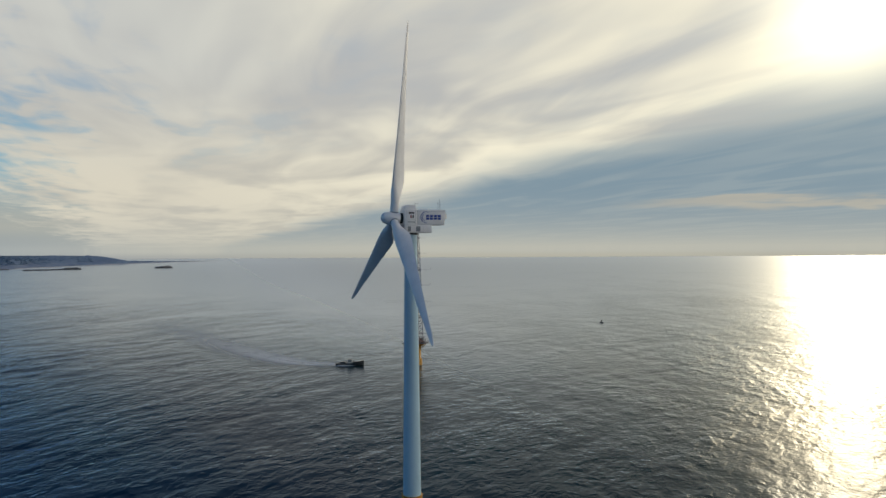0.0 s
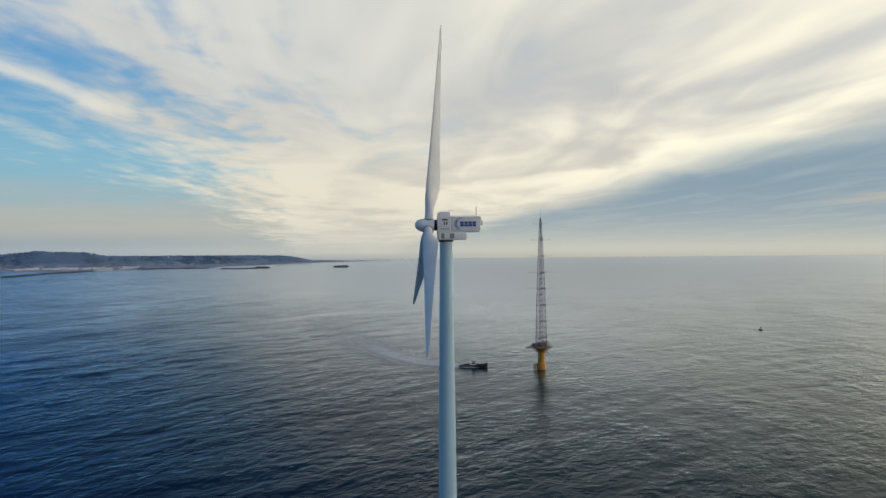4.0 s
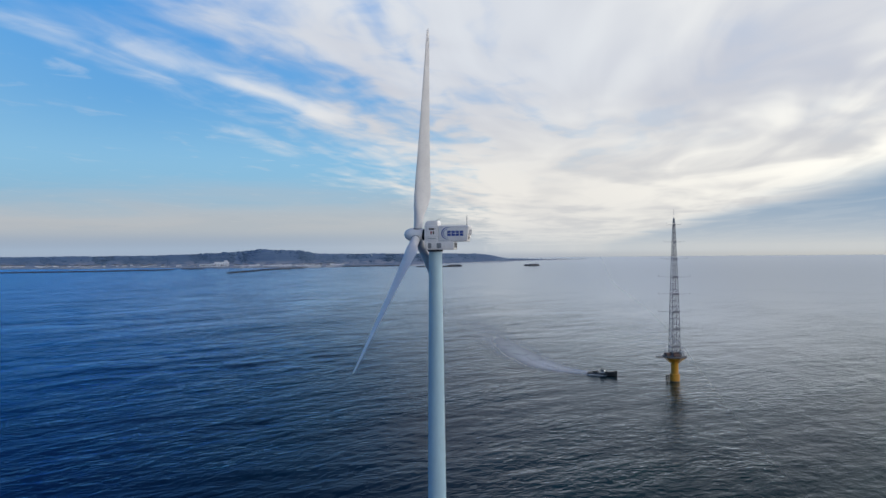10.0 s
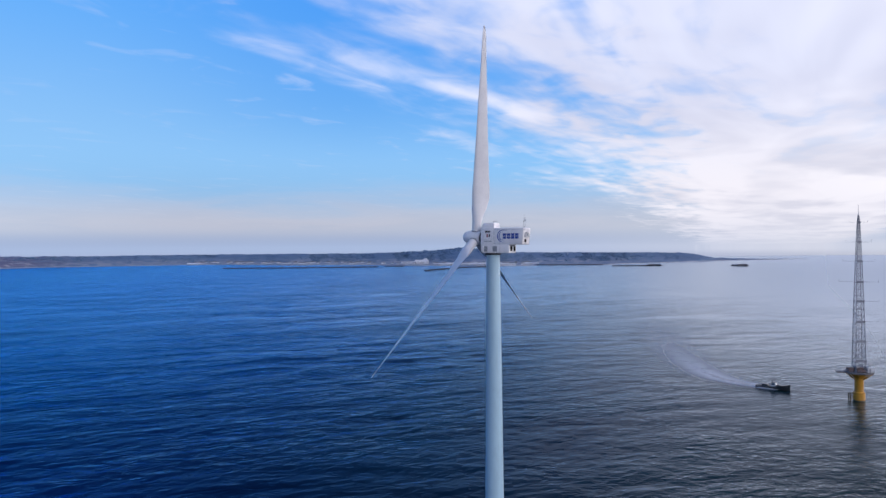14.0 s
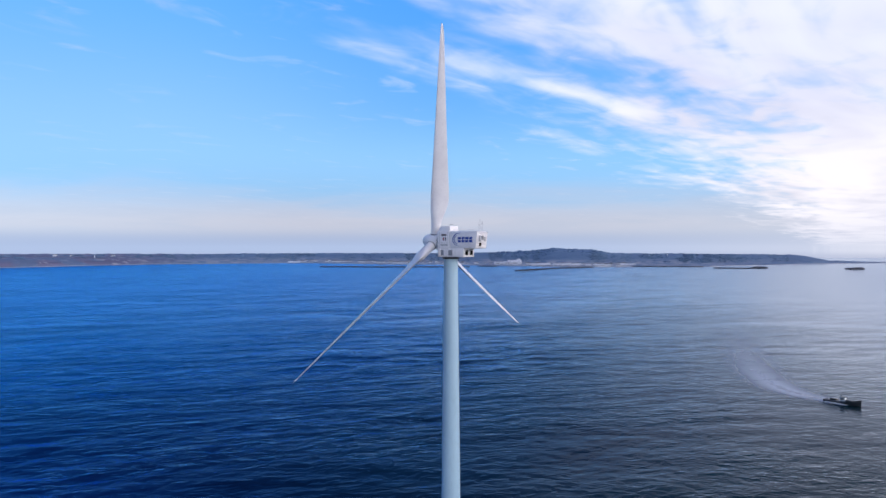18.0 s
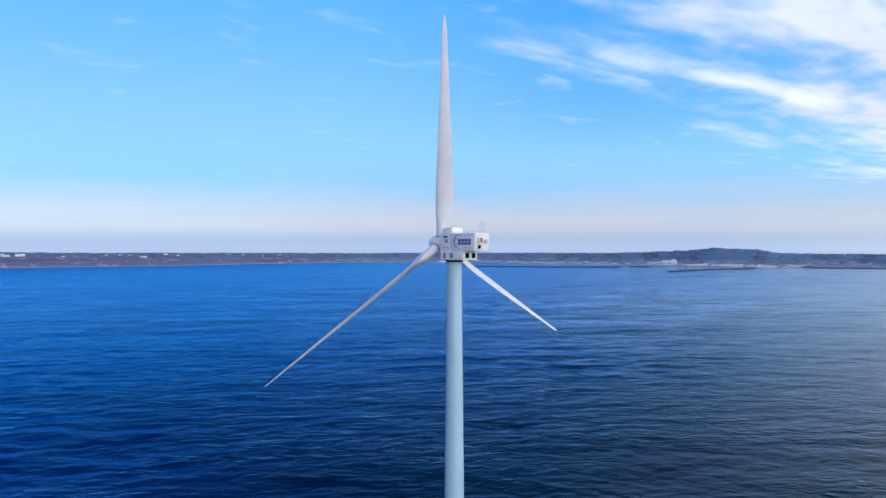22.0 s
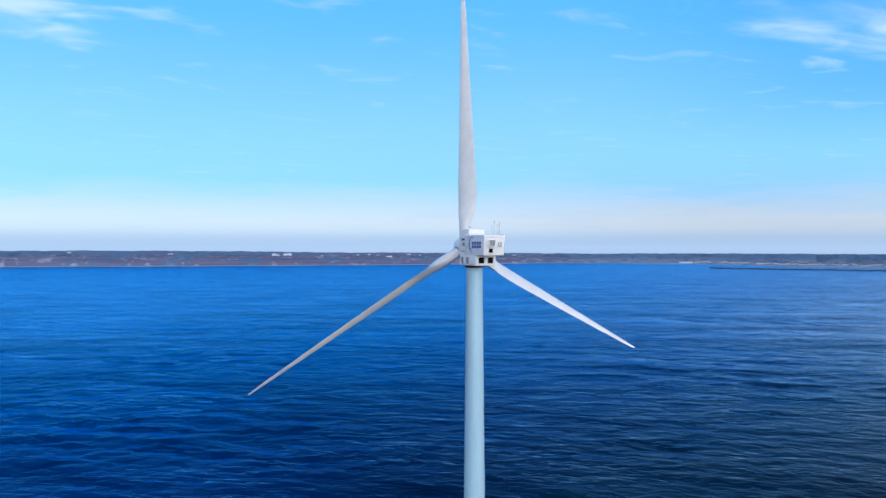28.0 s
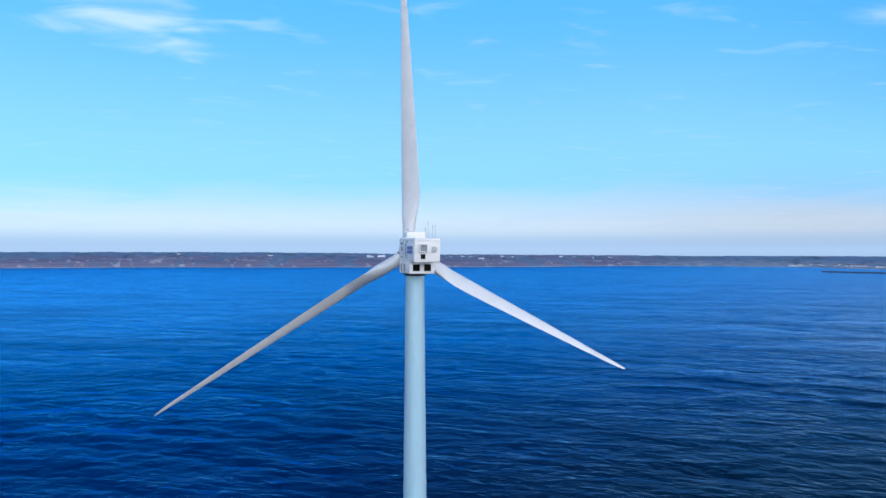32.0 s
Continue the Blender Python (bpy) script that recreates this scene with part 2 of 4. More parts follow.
# near-black base colour stands in for shade inside the nacelle openings
m, n = material("unlit_hollow")
M["void"] = m
hollow = n.noise(n.add("ShaderNodeTexCoord").outputs["Object"], 3.0, 3.0)
finish(n, Base_Color=n.mix(hollow, rgb(0.004, 0.004, 0.004), rgb(0.012, 0.011, 0.01)), Roughness=0.9, Specular_IOR_Level=0.05)


# ---- mesh helpers ----
def part(name, bm, mat, parent=None, label="", smooth=False):
    data = bpy.data.meshes.new(name)
    bmesh.ops.recalc_face_normals(bm, faces=bm.faces)
    bm.to_mesh(data)
    bm.free()
    data.materials.append(mat)
    if smooth:
        for p in data.polygons:
            p.use_smooth = True
        data.set_sharp_from_angle(angle=radians(35))
    ob = new(name, data)
    if parent is not None:
        ob.parent = parent
    if label:
        tagged(ob, label)
    return ob


def thing(name, label, category, at=(0, 0, 0), turn=0.0, group="", kind=""):
    ob = new(name)
    ob.matrix_world = pose(*at, 0, 0, turn)
    return tagged(ob, label, category, group, kind)


def box(bm, x0, x1, y0, y1, z0, z1, bevel=0.0, seg=2):
    made = bmesh.ops.create_cube(bm, size=1.0, matrix=Matrix.LocRotScale(((x0 + x1) / 2, (y0 + y1) / 2, (z0 + z1) / 2), None, (x1 - x0, y1 - y0, z1 - z0)))
    if bevel:
        edges = list({e for v in made["verts"] for e in v.link_edges})
        bmesh.ops.bevel(bm, geom=edges, offset=bevel, segments=seg, affect="EDGES", profile=0.5)
    return bm


def boxed(*args, **kw):
    return box(bmesh.new(), *args, **kw)


def tube(bm, a, b, ra, rb=None, seg=8, caps=True):
    """A round bar from a to b."""
    a, b, rb = Vector(a), Vector(b), ra if rb is None else rb
    turn = (b - a).to_track_quat("Z", "Y").to_matrix()
    rings = []
    for end, r in ((a, ra), (b, rb)):
        rings.append([bm.verts.new(end + turn @ Vector((math.cos(math.tau * i / seg) * r, math.sin(math.tau * i / seg) * r, 0))) for i in range(seg)])
    for i in range(seg):
        j = (i + 1) % seg
        bm.faces.new((rings[0][i], rings[0][j], rings[1][j], rings[1][i]))
    if caps:
        bm.faces.new(rings[0][::-1]), bm.faces.new(rings[1])
    return bm


def tubed(*args, **kw):
    return tube(bmesh.new(), *args, **kw)


def spun(profile, seg=48, axis="Z", caps=True):
    """A solid of revolution from (radius, height) pairs."""
    bm, rings = bmesh.new(), []
    for r, h in profile:
        ring = []
        for i in range(seg):
            c, s = math.cos(math.tau * i / seg) * r, math.sin(math.tau * i / seg) * r
            ring.append(bm.verts.new((c, s, h) if axis == "Z" else (h, c, s)))
        rings.append(ring)
    for lo, hi in zip(rings, rings[1:]):
        for i in range(seg):
            j = (i + 1) % seg
            bm.faces.new((lo[i], lo[j], hi[j], hi[i]))
    if caps:
        bm.faces.new(rings[0][::-1]), bm.faces.new(rings[-1])
    return bm


def loose(name, verts, faces, mat, smooth=False):
    data = bpy.data.meshes.new(name)
    data.from_pydata(verts, [], faces)
    data.materials.append(mat)
    if smooth:
        data.polygons.foreach_set("use_smooth", np.ones(len(data.polygons), bool))
    data.update()
    return new(name, data)


# ---- sea ----
rng = np.random.default_rng(7)
WAVES = []
for k in range(64):
    length = 5.0 * (46.0 / 5.0) ** rng.random()
    head = radians(146) + rng.normal() * (0.5 if length > 16 else 0.9)
    WAVES.append((math.tau / length * math.cos(head), math.tau / length * math.sin(head), rng.random() * math.tau, 0.0021 * length ** 0.8, length))


def sea_height(x, y):
    """Height of the water at places (arrays), fading the short waves with distance from the turbine."""
    r = np.hypot(x, y)
    gust = 0.85 + 0.3 * np.sin(x * 0.011 + 1.3) * np.sin(y * 0.013 + 0.4) + 0.2 * np.sin(x * 0.027 - y * 0.019)
    z = np.zeros_like(r)
    for kx, ky, ph, amp, length in WAVES:
        fade = np.clip(1.7 - r / (length * 28.0), 0.0, 1.0)
        a = kx * x + ky * y + ph + 0.6 * np.sin(0.017 * x + 0.011 * y + ph)
        z += amp * fade * (np.sin(a) + 0.22 * np.cos(2 * a))
    return z * gust * (0.5 + 1.12 * np.clip((50.0 - x) / 270.0, 0.0, 1.0))


SEGS = 1300
radii = list(np.arange(0.5, 470.0, 1.7))
while radii[-1] < 17000:
    radii.append(radii[-1] * 1.0105)
radii = np.array(radii)
ang = np.linspace(0, math.tau, SEGS, endpoint=False)
gx, gy = np.outer(radii, np.cos(ang)), np.outer(radii, np.sin(ang))
sea_verts = np.stack([gx, gy, sea_height(gx, gy)], -1).reshape(-1, 3)
ids = np.arange(len(radii) * SEGS).reshape(len(radii), SEGS)
quads = np.stack([ids[:-1], ids[1:], np.roll(ids[1:], -1, 1), np.roll(ids[:-1], -1, 1)], -1).reshape(-1, 4)

m, n = material("sea_water")
at = n.add("ShaderNodeTexCoord").outputs["Object"]


def along(degrees, stretch):
    """Sea coordinates with x along a heading and crests drawn out across it."""
    return n.add("ShaderNodeMapping", {0: at, 2: (0, 0, radians(degrees)), 3: (1.0, stretch, 1.0)}, vector_type="TEXTURE").outputs[0]


wind, cross = along(130, 1.7), along(182, 1.5)
chop = n.noise(wind, 0.27, 4.0, 0.5, 0.35)
ripple = n.noise(cross, 0.6, 3.0, 0.5, 0.5)
middle = n.noise(along(150, 2.4), 0.11, 4.0, 0.5, 0.5)
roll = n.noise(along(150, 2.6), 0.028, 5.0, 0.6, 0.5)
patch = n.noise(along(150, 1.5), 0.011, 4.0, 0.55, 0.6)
apart = n.add("ShaderNodeVectorMath", {0: at}, operation="LENGTH").outputs["Value"]
# sky tints put into body colour: dark near turbine, brighter blue coastward, greener seaward
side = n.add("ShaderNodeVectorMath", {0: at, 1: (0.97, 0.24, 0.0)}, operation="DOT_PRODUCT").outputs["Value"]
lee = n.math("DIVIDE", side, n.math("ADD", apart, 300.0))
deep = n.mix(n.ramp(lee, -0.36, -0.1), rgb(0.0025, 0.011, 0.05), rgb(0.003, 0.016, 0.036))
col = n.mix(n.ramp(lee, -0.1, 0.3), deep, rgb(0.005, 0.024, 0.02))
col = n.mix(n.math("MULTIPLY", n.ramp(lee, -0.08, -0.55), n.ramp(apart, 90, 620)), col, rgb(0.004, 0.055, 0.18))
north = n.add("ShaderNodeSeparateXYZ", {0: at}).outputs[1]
near_west = n.math("MULTIPLY", n.ramp(side, 60, -40), n.ramp(apart, 180, 420, 1.0, 0.0))
col = n.mix(n.math("MULTIPLY", near_west, n.ramp(north, 60, -70)), col, rgb(0.003, 0.02, 0.1))
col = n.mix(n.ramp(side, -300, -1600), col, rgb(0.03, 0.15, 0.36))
# light and dark of the waves multiplied into the body colour
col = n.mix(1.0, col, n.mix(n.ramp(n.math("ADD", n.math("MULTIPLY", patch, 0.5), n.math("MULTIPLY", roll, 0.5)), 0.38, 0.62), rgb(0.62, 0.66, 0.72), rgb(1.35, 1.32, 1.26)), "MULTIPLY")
# relief in metres: wind chop and cross ripples near by, drawn-out swell far off, rougher and calmer patches
gusts = n.math("MULTIPLY", n.ramp(patch, 0.34, 0.66, 0.55, 1.4), n.ramp(lee, -0.3, 0.0, 1.15, 1.0))
height = n.math("ADD", n.math("MULTIPLY", chop, n.ramp(lee, -0.2, 0.1, 0.5, 0.42)), n.math("MULTIPLY", ripple, 0.16))
height = n.math("ADD", height, n.math("MULTIPLY", middle, n.ramp(lee, -0.25, 0.15, 1.1, 0.55)))
height = n.math("ADD", n.math("MULTIPLY", height, gusts), n.math("MULTIPLY", roll, n.math("MULTIPLY", n.ramp(apart, 150, 1200, 1.2, 7.0), n.ramp(lee, -0.22, 0.1, 1.0, 0.15))))
calm = n.math("MULTIPLY", n.ramp(side, -500, 250), n.ramp(apart, 150, 1400, 0.0, 0.6))
facet = bump(n, n.math("MULTIPLY", height, n.math("SUBTRACT", 1.0, calm)), 1.0, 1.0)
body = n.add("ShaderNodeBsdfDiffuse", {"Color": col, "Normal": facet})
# reflection tinted by place, blue coastward and pale seaward, standing in for differing sky
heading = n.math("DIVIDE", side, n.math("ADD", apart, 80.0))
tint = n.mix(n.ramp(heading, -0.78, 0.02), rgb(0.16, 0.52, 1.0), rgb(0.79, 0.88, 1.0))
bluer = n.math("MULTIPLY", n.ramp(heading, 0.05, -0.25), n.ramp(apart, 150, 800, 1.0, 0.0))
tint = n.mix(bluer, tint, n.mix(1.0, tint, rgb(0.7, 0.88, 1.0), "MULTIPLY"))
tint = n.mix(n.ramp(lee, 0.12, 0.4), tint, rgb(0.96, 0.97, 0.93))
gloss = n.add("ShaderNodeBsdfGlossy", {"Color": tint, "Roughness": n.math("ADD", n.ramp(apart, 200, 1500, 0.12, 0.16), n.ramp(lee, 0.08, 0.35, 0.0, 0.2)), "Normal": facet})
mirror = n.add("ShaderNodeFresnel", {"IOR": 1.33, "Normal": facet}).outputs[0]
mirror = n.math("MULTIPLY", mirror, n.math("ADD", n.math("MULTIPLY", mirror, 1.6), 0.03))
# painted shine: mirror strength follows bearing and distance, cut back under the sun glitter
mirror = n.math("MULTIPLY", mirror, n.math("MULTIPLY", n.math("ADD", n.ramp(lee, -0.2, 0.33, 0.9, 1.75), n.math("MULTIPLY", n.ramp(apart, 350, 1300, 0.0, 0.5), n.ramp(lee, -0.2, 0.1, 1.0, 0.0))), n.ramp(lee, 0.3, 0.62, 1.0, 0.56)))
# wave streaks painted into the reflection strength, strongest far off and coastward
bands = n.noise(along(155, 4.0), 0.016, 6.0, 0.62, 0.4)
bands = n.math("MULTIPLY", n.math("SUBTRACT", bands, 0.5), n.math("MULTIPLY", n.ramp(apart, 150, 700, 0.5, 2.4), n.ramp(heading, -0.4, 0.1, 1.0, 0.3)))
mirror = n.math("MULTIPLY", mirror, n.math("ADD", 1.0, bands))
# distance haze put into the shine: far sea mirrors more to melt into sky
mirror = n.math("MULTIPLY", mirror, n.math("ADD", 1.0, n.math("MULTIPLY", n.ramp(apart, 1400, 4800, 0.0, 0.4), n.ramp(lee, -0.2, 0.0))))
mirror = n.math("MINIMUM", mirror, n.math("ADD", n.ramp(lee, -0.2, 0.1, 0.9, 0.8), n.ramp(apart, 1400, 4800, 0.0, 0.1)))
# painted reflection: near water south-west of the turbine mirrors more of the sky
mirror = n.math("MULTIPLY", mirror, n.math("ADD", 1.0, n.math("MULTIPLY", near_west, n.ramp(north, -80, 50, 0.35, -0.06))))
# painted reflection dulled in a sector north and south of the turbine
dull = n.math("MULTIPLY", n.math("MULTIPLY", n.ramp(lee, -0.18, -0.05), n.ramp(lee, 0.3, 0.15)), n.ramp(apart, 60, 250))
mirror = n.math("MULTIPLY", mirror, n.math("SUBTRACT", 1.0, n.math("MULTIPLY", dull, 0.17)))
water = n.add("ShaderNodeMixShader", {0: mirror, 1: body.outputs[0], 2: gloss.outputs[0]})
n.add("ShaderNodeOutputMaterial", {0: water.outputs[0]})
sea_mesh = bpy.data.meshes.new("sea")
sea_mesh.vertices.add(len(sea_verts))
sea_mesh.vertices.foreach_set("co", sea_verts.astype(np.float32).ravel())
sea_mesh.loops.add(quads.size)
sea_mesh.loops.foreach_set("vertex_index", quads.astype(np.int32).ravel())
sea_mesh.polygons.add(len(quads))
sea_mesh.polygons.foreach_set("loop_start", np.arange(0, quads.size, 4, dtype=np.int32))
sea_mesh.polygons.foreach_set("use_smooth", np.ones(len(quads), bool))
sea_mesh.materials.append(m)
sea_mesh.update(calc_edges=True)
sea = new("sea", sea_mesh)
tagged(sea, "wind-rippled dark blue open sea reaching the horizon", "sea", kind="structure")


# ---- coast ----
SHORE = [(1.0, 4120, 0.4), (2.0, 4020, 1.2), (3.5, 3880, 3), (5.6, 3700, 5), (7.2, 3560, 7), (7.9, 3490, 20), (8.4, 3430, 29), (9.6, 3300, 34), (11.8, 3130, 38), (15, 2850, 42), (20.3, 2800, 44), (22, 2720, 45), (22.8, 2700, 46), (23.3, 2700, 55), (24.0, 2690, 62), (25.9, 2710, 64), (26.7, 2750, 69), (27.2, 2750, 68), (27.9, 2770, 63),
         (28.8, 2790, 57), (30.4, 2820, 52), (32.3, 2880, 48), (35, 3000, 42), (41, 3080, 41), (47, 3380, 39), (54, 3370, 36), (60, 3280, 37), (68, 2990, 41), (76, 2950, 44),
         (82, 2930, 51), (87, 2950, 54), (95, 3080, 56), (106, 3220, 57), (125, 3400, 57)]
SB, SR, SH = (np.array(c, float) for c in zip(*SHORE))


def polar(bearing, r):
    """A place from degrees to the left of +y and metres from the turbine."""
    return -math.sin(radians(bearing)) * r, math.cos(radians(bearing)) * r


def coast_noise(b, k, seed):
    return noise.noise(Vector((b * k, seed, 0.5)))


def land_height(b, d, top):
    """Height d metres behind the shore at a bearing where the land rises to top."""
    cliff = min(1.0, max(0.0, (b - 50) / 8))
    low = 3.0 + 1.5 * coast_noise(b, 3.0, 2.0)
    rise = (0.62 + 0.08 * coast_noise(b, 1.7, 5.0)) * top
    gully = 16 * coast_noise(b, 0.3, 8.0)
    steep = np.interp(d + gully, [0, 16, 40, 90, 220, 600, 1400], [-1, 2.0, 0.55 * rise, rise, 0.84 * top, top, top])
    gentle = np.interp(d, [0, 8, 30, 200, 420, 760, 1400], [-1, low, low + 1, low + 3, 0.55 * top, top, top * 0.9])
    flat = np.interp(d, [0, 8, 60, 200, 1400], [-1, 1.5, top * 0.7, top, top * 0.5])
    hilly = min(1.0, max(0.0, (top - 15) / 22))
    gentle = hilly * gentle + (1 - hilly) * flat
    return cliff * steep + (1 - cliff) * gentle


DEPTHS = [-30, 0, 6, 14, 24, 34, 46, 62, 85, 120, 170, 220, 300, 400, 520, 640, 760, 900, 1100]
verts, faces, bearings = [], [], np.arange(1.0, 124.9, 0.1)
for b in bearings:
    r0, top = np.interp(b, SB, SR), np.interp(b, SB, SH)
    top += (2.2 * coast_noise(b, 0.9, 1.0) + 1.2 * coast_noise(b, 4.0, 7.0)) * min(1.0, top / 30)
    r0 += 30 * coast_noise(b, 0.35, 3.0) + 6 * coast_noise(b, 1.1, 4.0)
    spit = min(1.0, (b - 0.9) / 9.0) ** 1.5          # the cape narrows to a low spit
    for d in DEPTHS:
        z = land_height(b, d, top) if d >= 0 else -6
        if d > 70:
            z += 1.8 * noise.noise(Vector((b * 2.0, d * 0.012, 2.0)))
        verts.append((*polar(b, min(r0 + d * spit, 4780)), z))
w = len(DEPTHS)
for i in range(len(bearings) - 1):
    for j in range(w - 1):
        faces.append((i * w + j, i * w + j + 1, (i + 1) * w + j + 1, (i + 1) * w + j))

m, n = material("hazed_coast_ground")
M["coast"] = m
at = n.add("ShaderNodeTexCoord").outputs["Object"]
high = n.add("ShaderNodeSeparateXYZ", {0: at}).outputs[2]
patch, fine = n.noise(at, 0.006, 5.0, 0.6, 0.5), n.noise(at, 0.025, 4.0, 0.6)
layers = n.noise(n.add("ShaderNodeMapping", {0: at, 3: (0.002, 0.002, 0.16)}).outputs[0], 1.0, 4.0, 0.6)
where = n.add("ShaderNodeSeparateXYZ", {0: at}).outputs
turned = n.math("ARCTAN2", n.math("MULTIPLY", where[0], -1.0), where[1])
cliffy = n.ramp(turned, 0.9, 1.08)
# cliff, wood and field tones carry blue distance haze in their base colours
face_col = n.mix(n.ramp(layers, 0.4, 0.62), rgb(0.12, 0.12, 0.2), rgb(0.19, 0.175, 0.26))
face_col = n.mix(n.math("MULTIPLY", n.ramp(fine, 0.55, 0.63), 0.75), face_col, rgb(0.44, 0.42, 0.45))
hazy_wood_col = n.mix(n.ramp(fine, 0.4, 0.6), rgb(0.1, 0.17, 0.275), rgb(0.112, 0.185, 0.295))
face_col = n.mix(n.math("MULTIPLY", n.ramp(patch, 0.5, 0.6), 0.7), face_col, hazy_wood_col)
field = n.mix(n.ramp(patch, 0.48, 0.62), hazy_wood_col, rgb(0.13, 0.205, 0.31))
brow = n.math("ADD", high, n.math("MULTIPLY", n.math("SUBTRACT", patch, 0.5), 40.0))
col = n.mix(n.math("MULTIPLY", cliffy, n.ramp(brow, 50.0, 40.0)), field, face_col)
town = n.math("MULTIPLY", n.math("MULTIPLY", n.ramp(fine, 0.4, 0.58), n.ramp(high, 27.0, 11.0)), n.ramp(turned, 0.17, 0.3, 0.25, 1.0))
col = n.mix(n.math("MULTIPLY", town, n.math("SUBTRACT", 1.0, cliffy)), col, rgb(0.32, 0.33, 0.38))
col = n.mix(n.ramp(high, 0.8, 3.2), rgb(0.42, 0.42, 0.45), col)
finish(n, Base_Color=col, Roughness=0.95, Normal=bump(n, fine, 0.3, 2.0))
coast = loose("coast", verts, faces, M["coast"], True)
tagged(coast, "distant coast with earth cliffs, fields and a wooded hill", "coast", kind="structure")

# woods on the skyline, clumps of crowns
random.seed(11)
ico = bmesh.new()
bmesh.ops.create_icosphere(ico, subdivisions=1, radius=1.0)
ico_v, ico_f = [v.co.copy() for v in ico.verts], [[v.index for v in f.verts] for f in ico.faces]
ico.free()
verts, faces = [], []
for k in range(18000):
    b = random.uniform(9.5, 118)
    r0, top = np.interp(b, SB, SR), np.interp(b, SB, SH)
    steep = b > 52
    d = random.uniform(150 if steep else 260, 760)
    if noise.noise(Vector((b * 1.3, d * 0.004, 3.0))) < (-0.02 if steep else -0.3):
        continue
    x, y = polar(b, r0 + d)
    size = random.uniform(2.2, 4.2)
    z, base = land_height(b, d, top), len(verts)
    for v in ico_v:
        q = v * (1 + 0.35 * noise.noise(v * 1.7 + Vector((k, 0, 0))))
        verts.append((x + q.x * size * 2.4, y + q.y * size * 2.4, z + q.z * size * 0.24 - size * 0.06))
    faces += [[base + i for i in f] for f in ico_f]
for k in range(420):
    b, d = random.uniform(22.6, 31.5), random.uniform(560, 780)
    x, y = polar(b, np.interp(b, SB, SR) + d)
    size = random.uniform(2.5, 6.5) * (0.6 + 0.8 * abs(coast_noise(b, 2.6, 6.0)))
    z, base = land_height(b, d, np.interp(b, SB, SH)), len(verts)
    for v in ico_v:
        q = v * (1 + 0.35 * noise.noise(v * 1.7 + Vector((k, 9, 0))))
        verts.append((x + q.x * size * 1.9, y + q.y * size * 1.9, z + q.z * size * 0.8))
    faces += [[base + i for i in f] for f in ico_f]
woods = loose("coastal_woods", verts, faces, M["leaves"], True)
tagged(woods, "dark evergreen woods along the top of the coast, coloured with distance haze", "woods", kind="stuff")


def building(name, label, bearing, depth, wide, deep, tall, roof=True, z=None):
    r0, top = np.interp(bearing, SB, SR), np.interp(bearing, SB, SH)
    z = land_height(bearing, depth, top) if z is None else z
    ob = thing(name, label, "building", (*polar(bearing, r0 + depth), z - 1.0), bearing, group="coast buildings")
    part("wall", boxed(-wide / 2, wide / 2, -deep / 2, deep / 2, -3, tall), M["wall"], ob)
    bm = bmesh.new()
    if roof:
        c = [bm.verts.new(v) for v in ((-wide / 2 - 0.5, -deep / 2 - 0.5, tall), (wide / 2 + 0.5, -deep / 2 - 0.5, tall), (wide / 2 + 0.5, deep / 2 + 0.5, tall), (-wide / 2 - 0.5, deep / 2 + 0.5, tall),
                                         (-wide / 2 + 1, 0, tall + deep * 0.35), (wide / 2 - 1, 0, tall + deep * 0.35))]
        for f in ((0, 1, 5, 4), (2, 3, 4, 5), (1, 2, 5), (3, 0, 4), (3, 2, 1, 0)):
            bm.faces.new([c[i] for i in f])
        part("roof", bm, M["roof"], ob, "grey tiled roof")
    else:
        part("parapet", box(bm, -wide / 2 - 0.3, wide / 2 + 0.3, -deep / 2 - 0.3, deep / 2 + 0.3, tall, tall + 0.9), M["wall"], ob)
        part("stair_tower", boxed(wide * 0.15, wide * 0.4, -deep * 0.3, deep * 0.3, tall, tall + tall * 0.35), M["wall"], ob)
    count = max(2, int(wide / 6))
    for k in range(count):
        x = -wide / 2 + (k + 0.5) * wide / count
        for s in range(max(1, int(tall / 5))):
            part("window", boxed(x - 1.3, x + 1.3, -deep / 2 - 0.1, -deep / 2 + 0.1, s * 4.5 + 1.2, s * 4.5 + 3.0), M["glass"], ob)
    return ob


building("hotel", "large white hotel block below the wooded hill", 30.1, 60, 56, 18, 19, False)
building("hotel", "low white hall with a flat roof near the shore", 31.15, 50, 62, 20, 10, False)
building("clifftop_building", "white building standing on the cliff top", 79.3, 190, 34, 14, 9, False)
building("clifftop_building", "small white building standing on the cliff top", 80.2, 170, 30, 12, 6, False)
building("clifftop_building", "long low white building on the cliff top", 71.25, 150, 26, 10, 5, False)
building("harbour_shed", "long pale harbour shed on the shore", 47.9, 14, 58, 14, 6, False)


def tower(name, label, bearing, depth, base, tall, r):
    ob = thing(name, label, "tower", (*polar(bearing, np.interp(bearing, SB, SR) + depth), base), bearing)
    part("shaft", spun([(r, -4), (r, 0), (r * 0.72, tall * 0.8)], 20), M["wall"], ob, "white tapered shaft", True)
    part("gallery", spun([(r * 1.05, tall * 0.8), (r * 1.05, tall * 0.83)], 20), M["wall"], ob)
    part("lantern", spun([(r * 0.5, tall * 0.83), (r * 0.5, tall * 0.94)], 16), M["glass"], ob, "dark glazed lantern")
    part("cap", spun([(r * 0.6, tall * 0.94), (0.1, tall)], 16), M["grey"], ob, "grey conical cap", True)


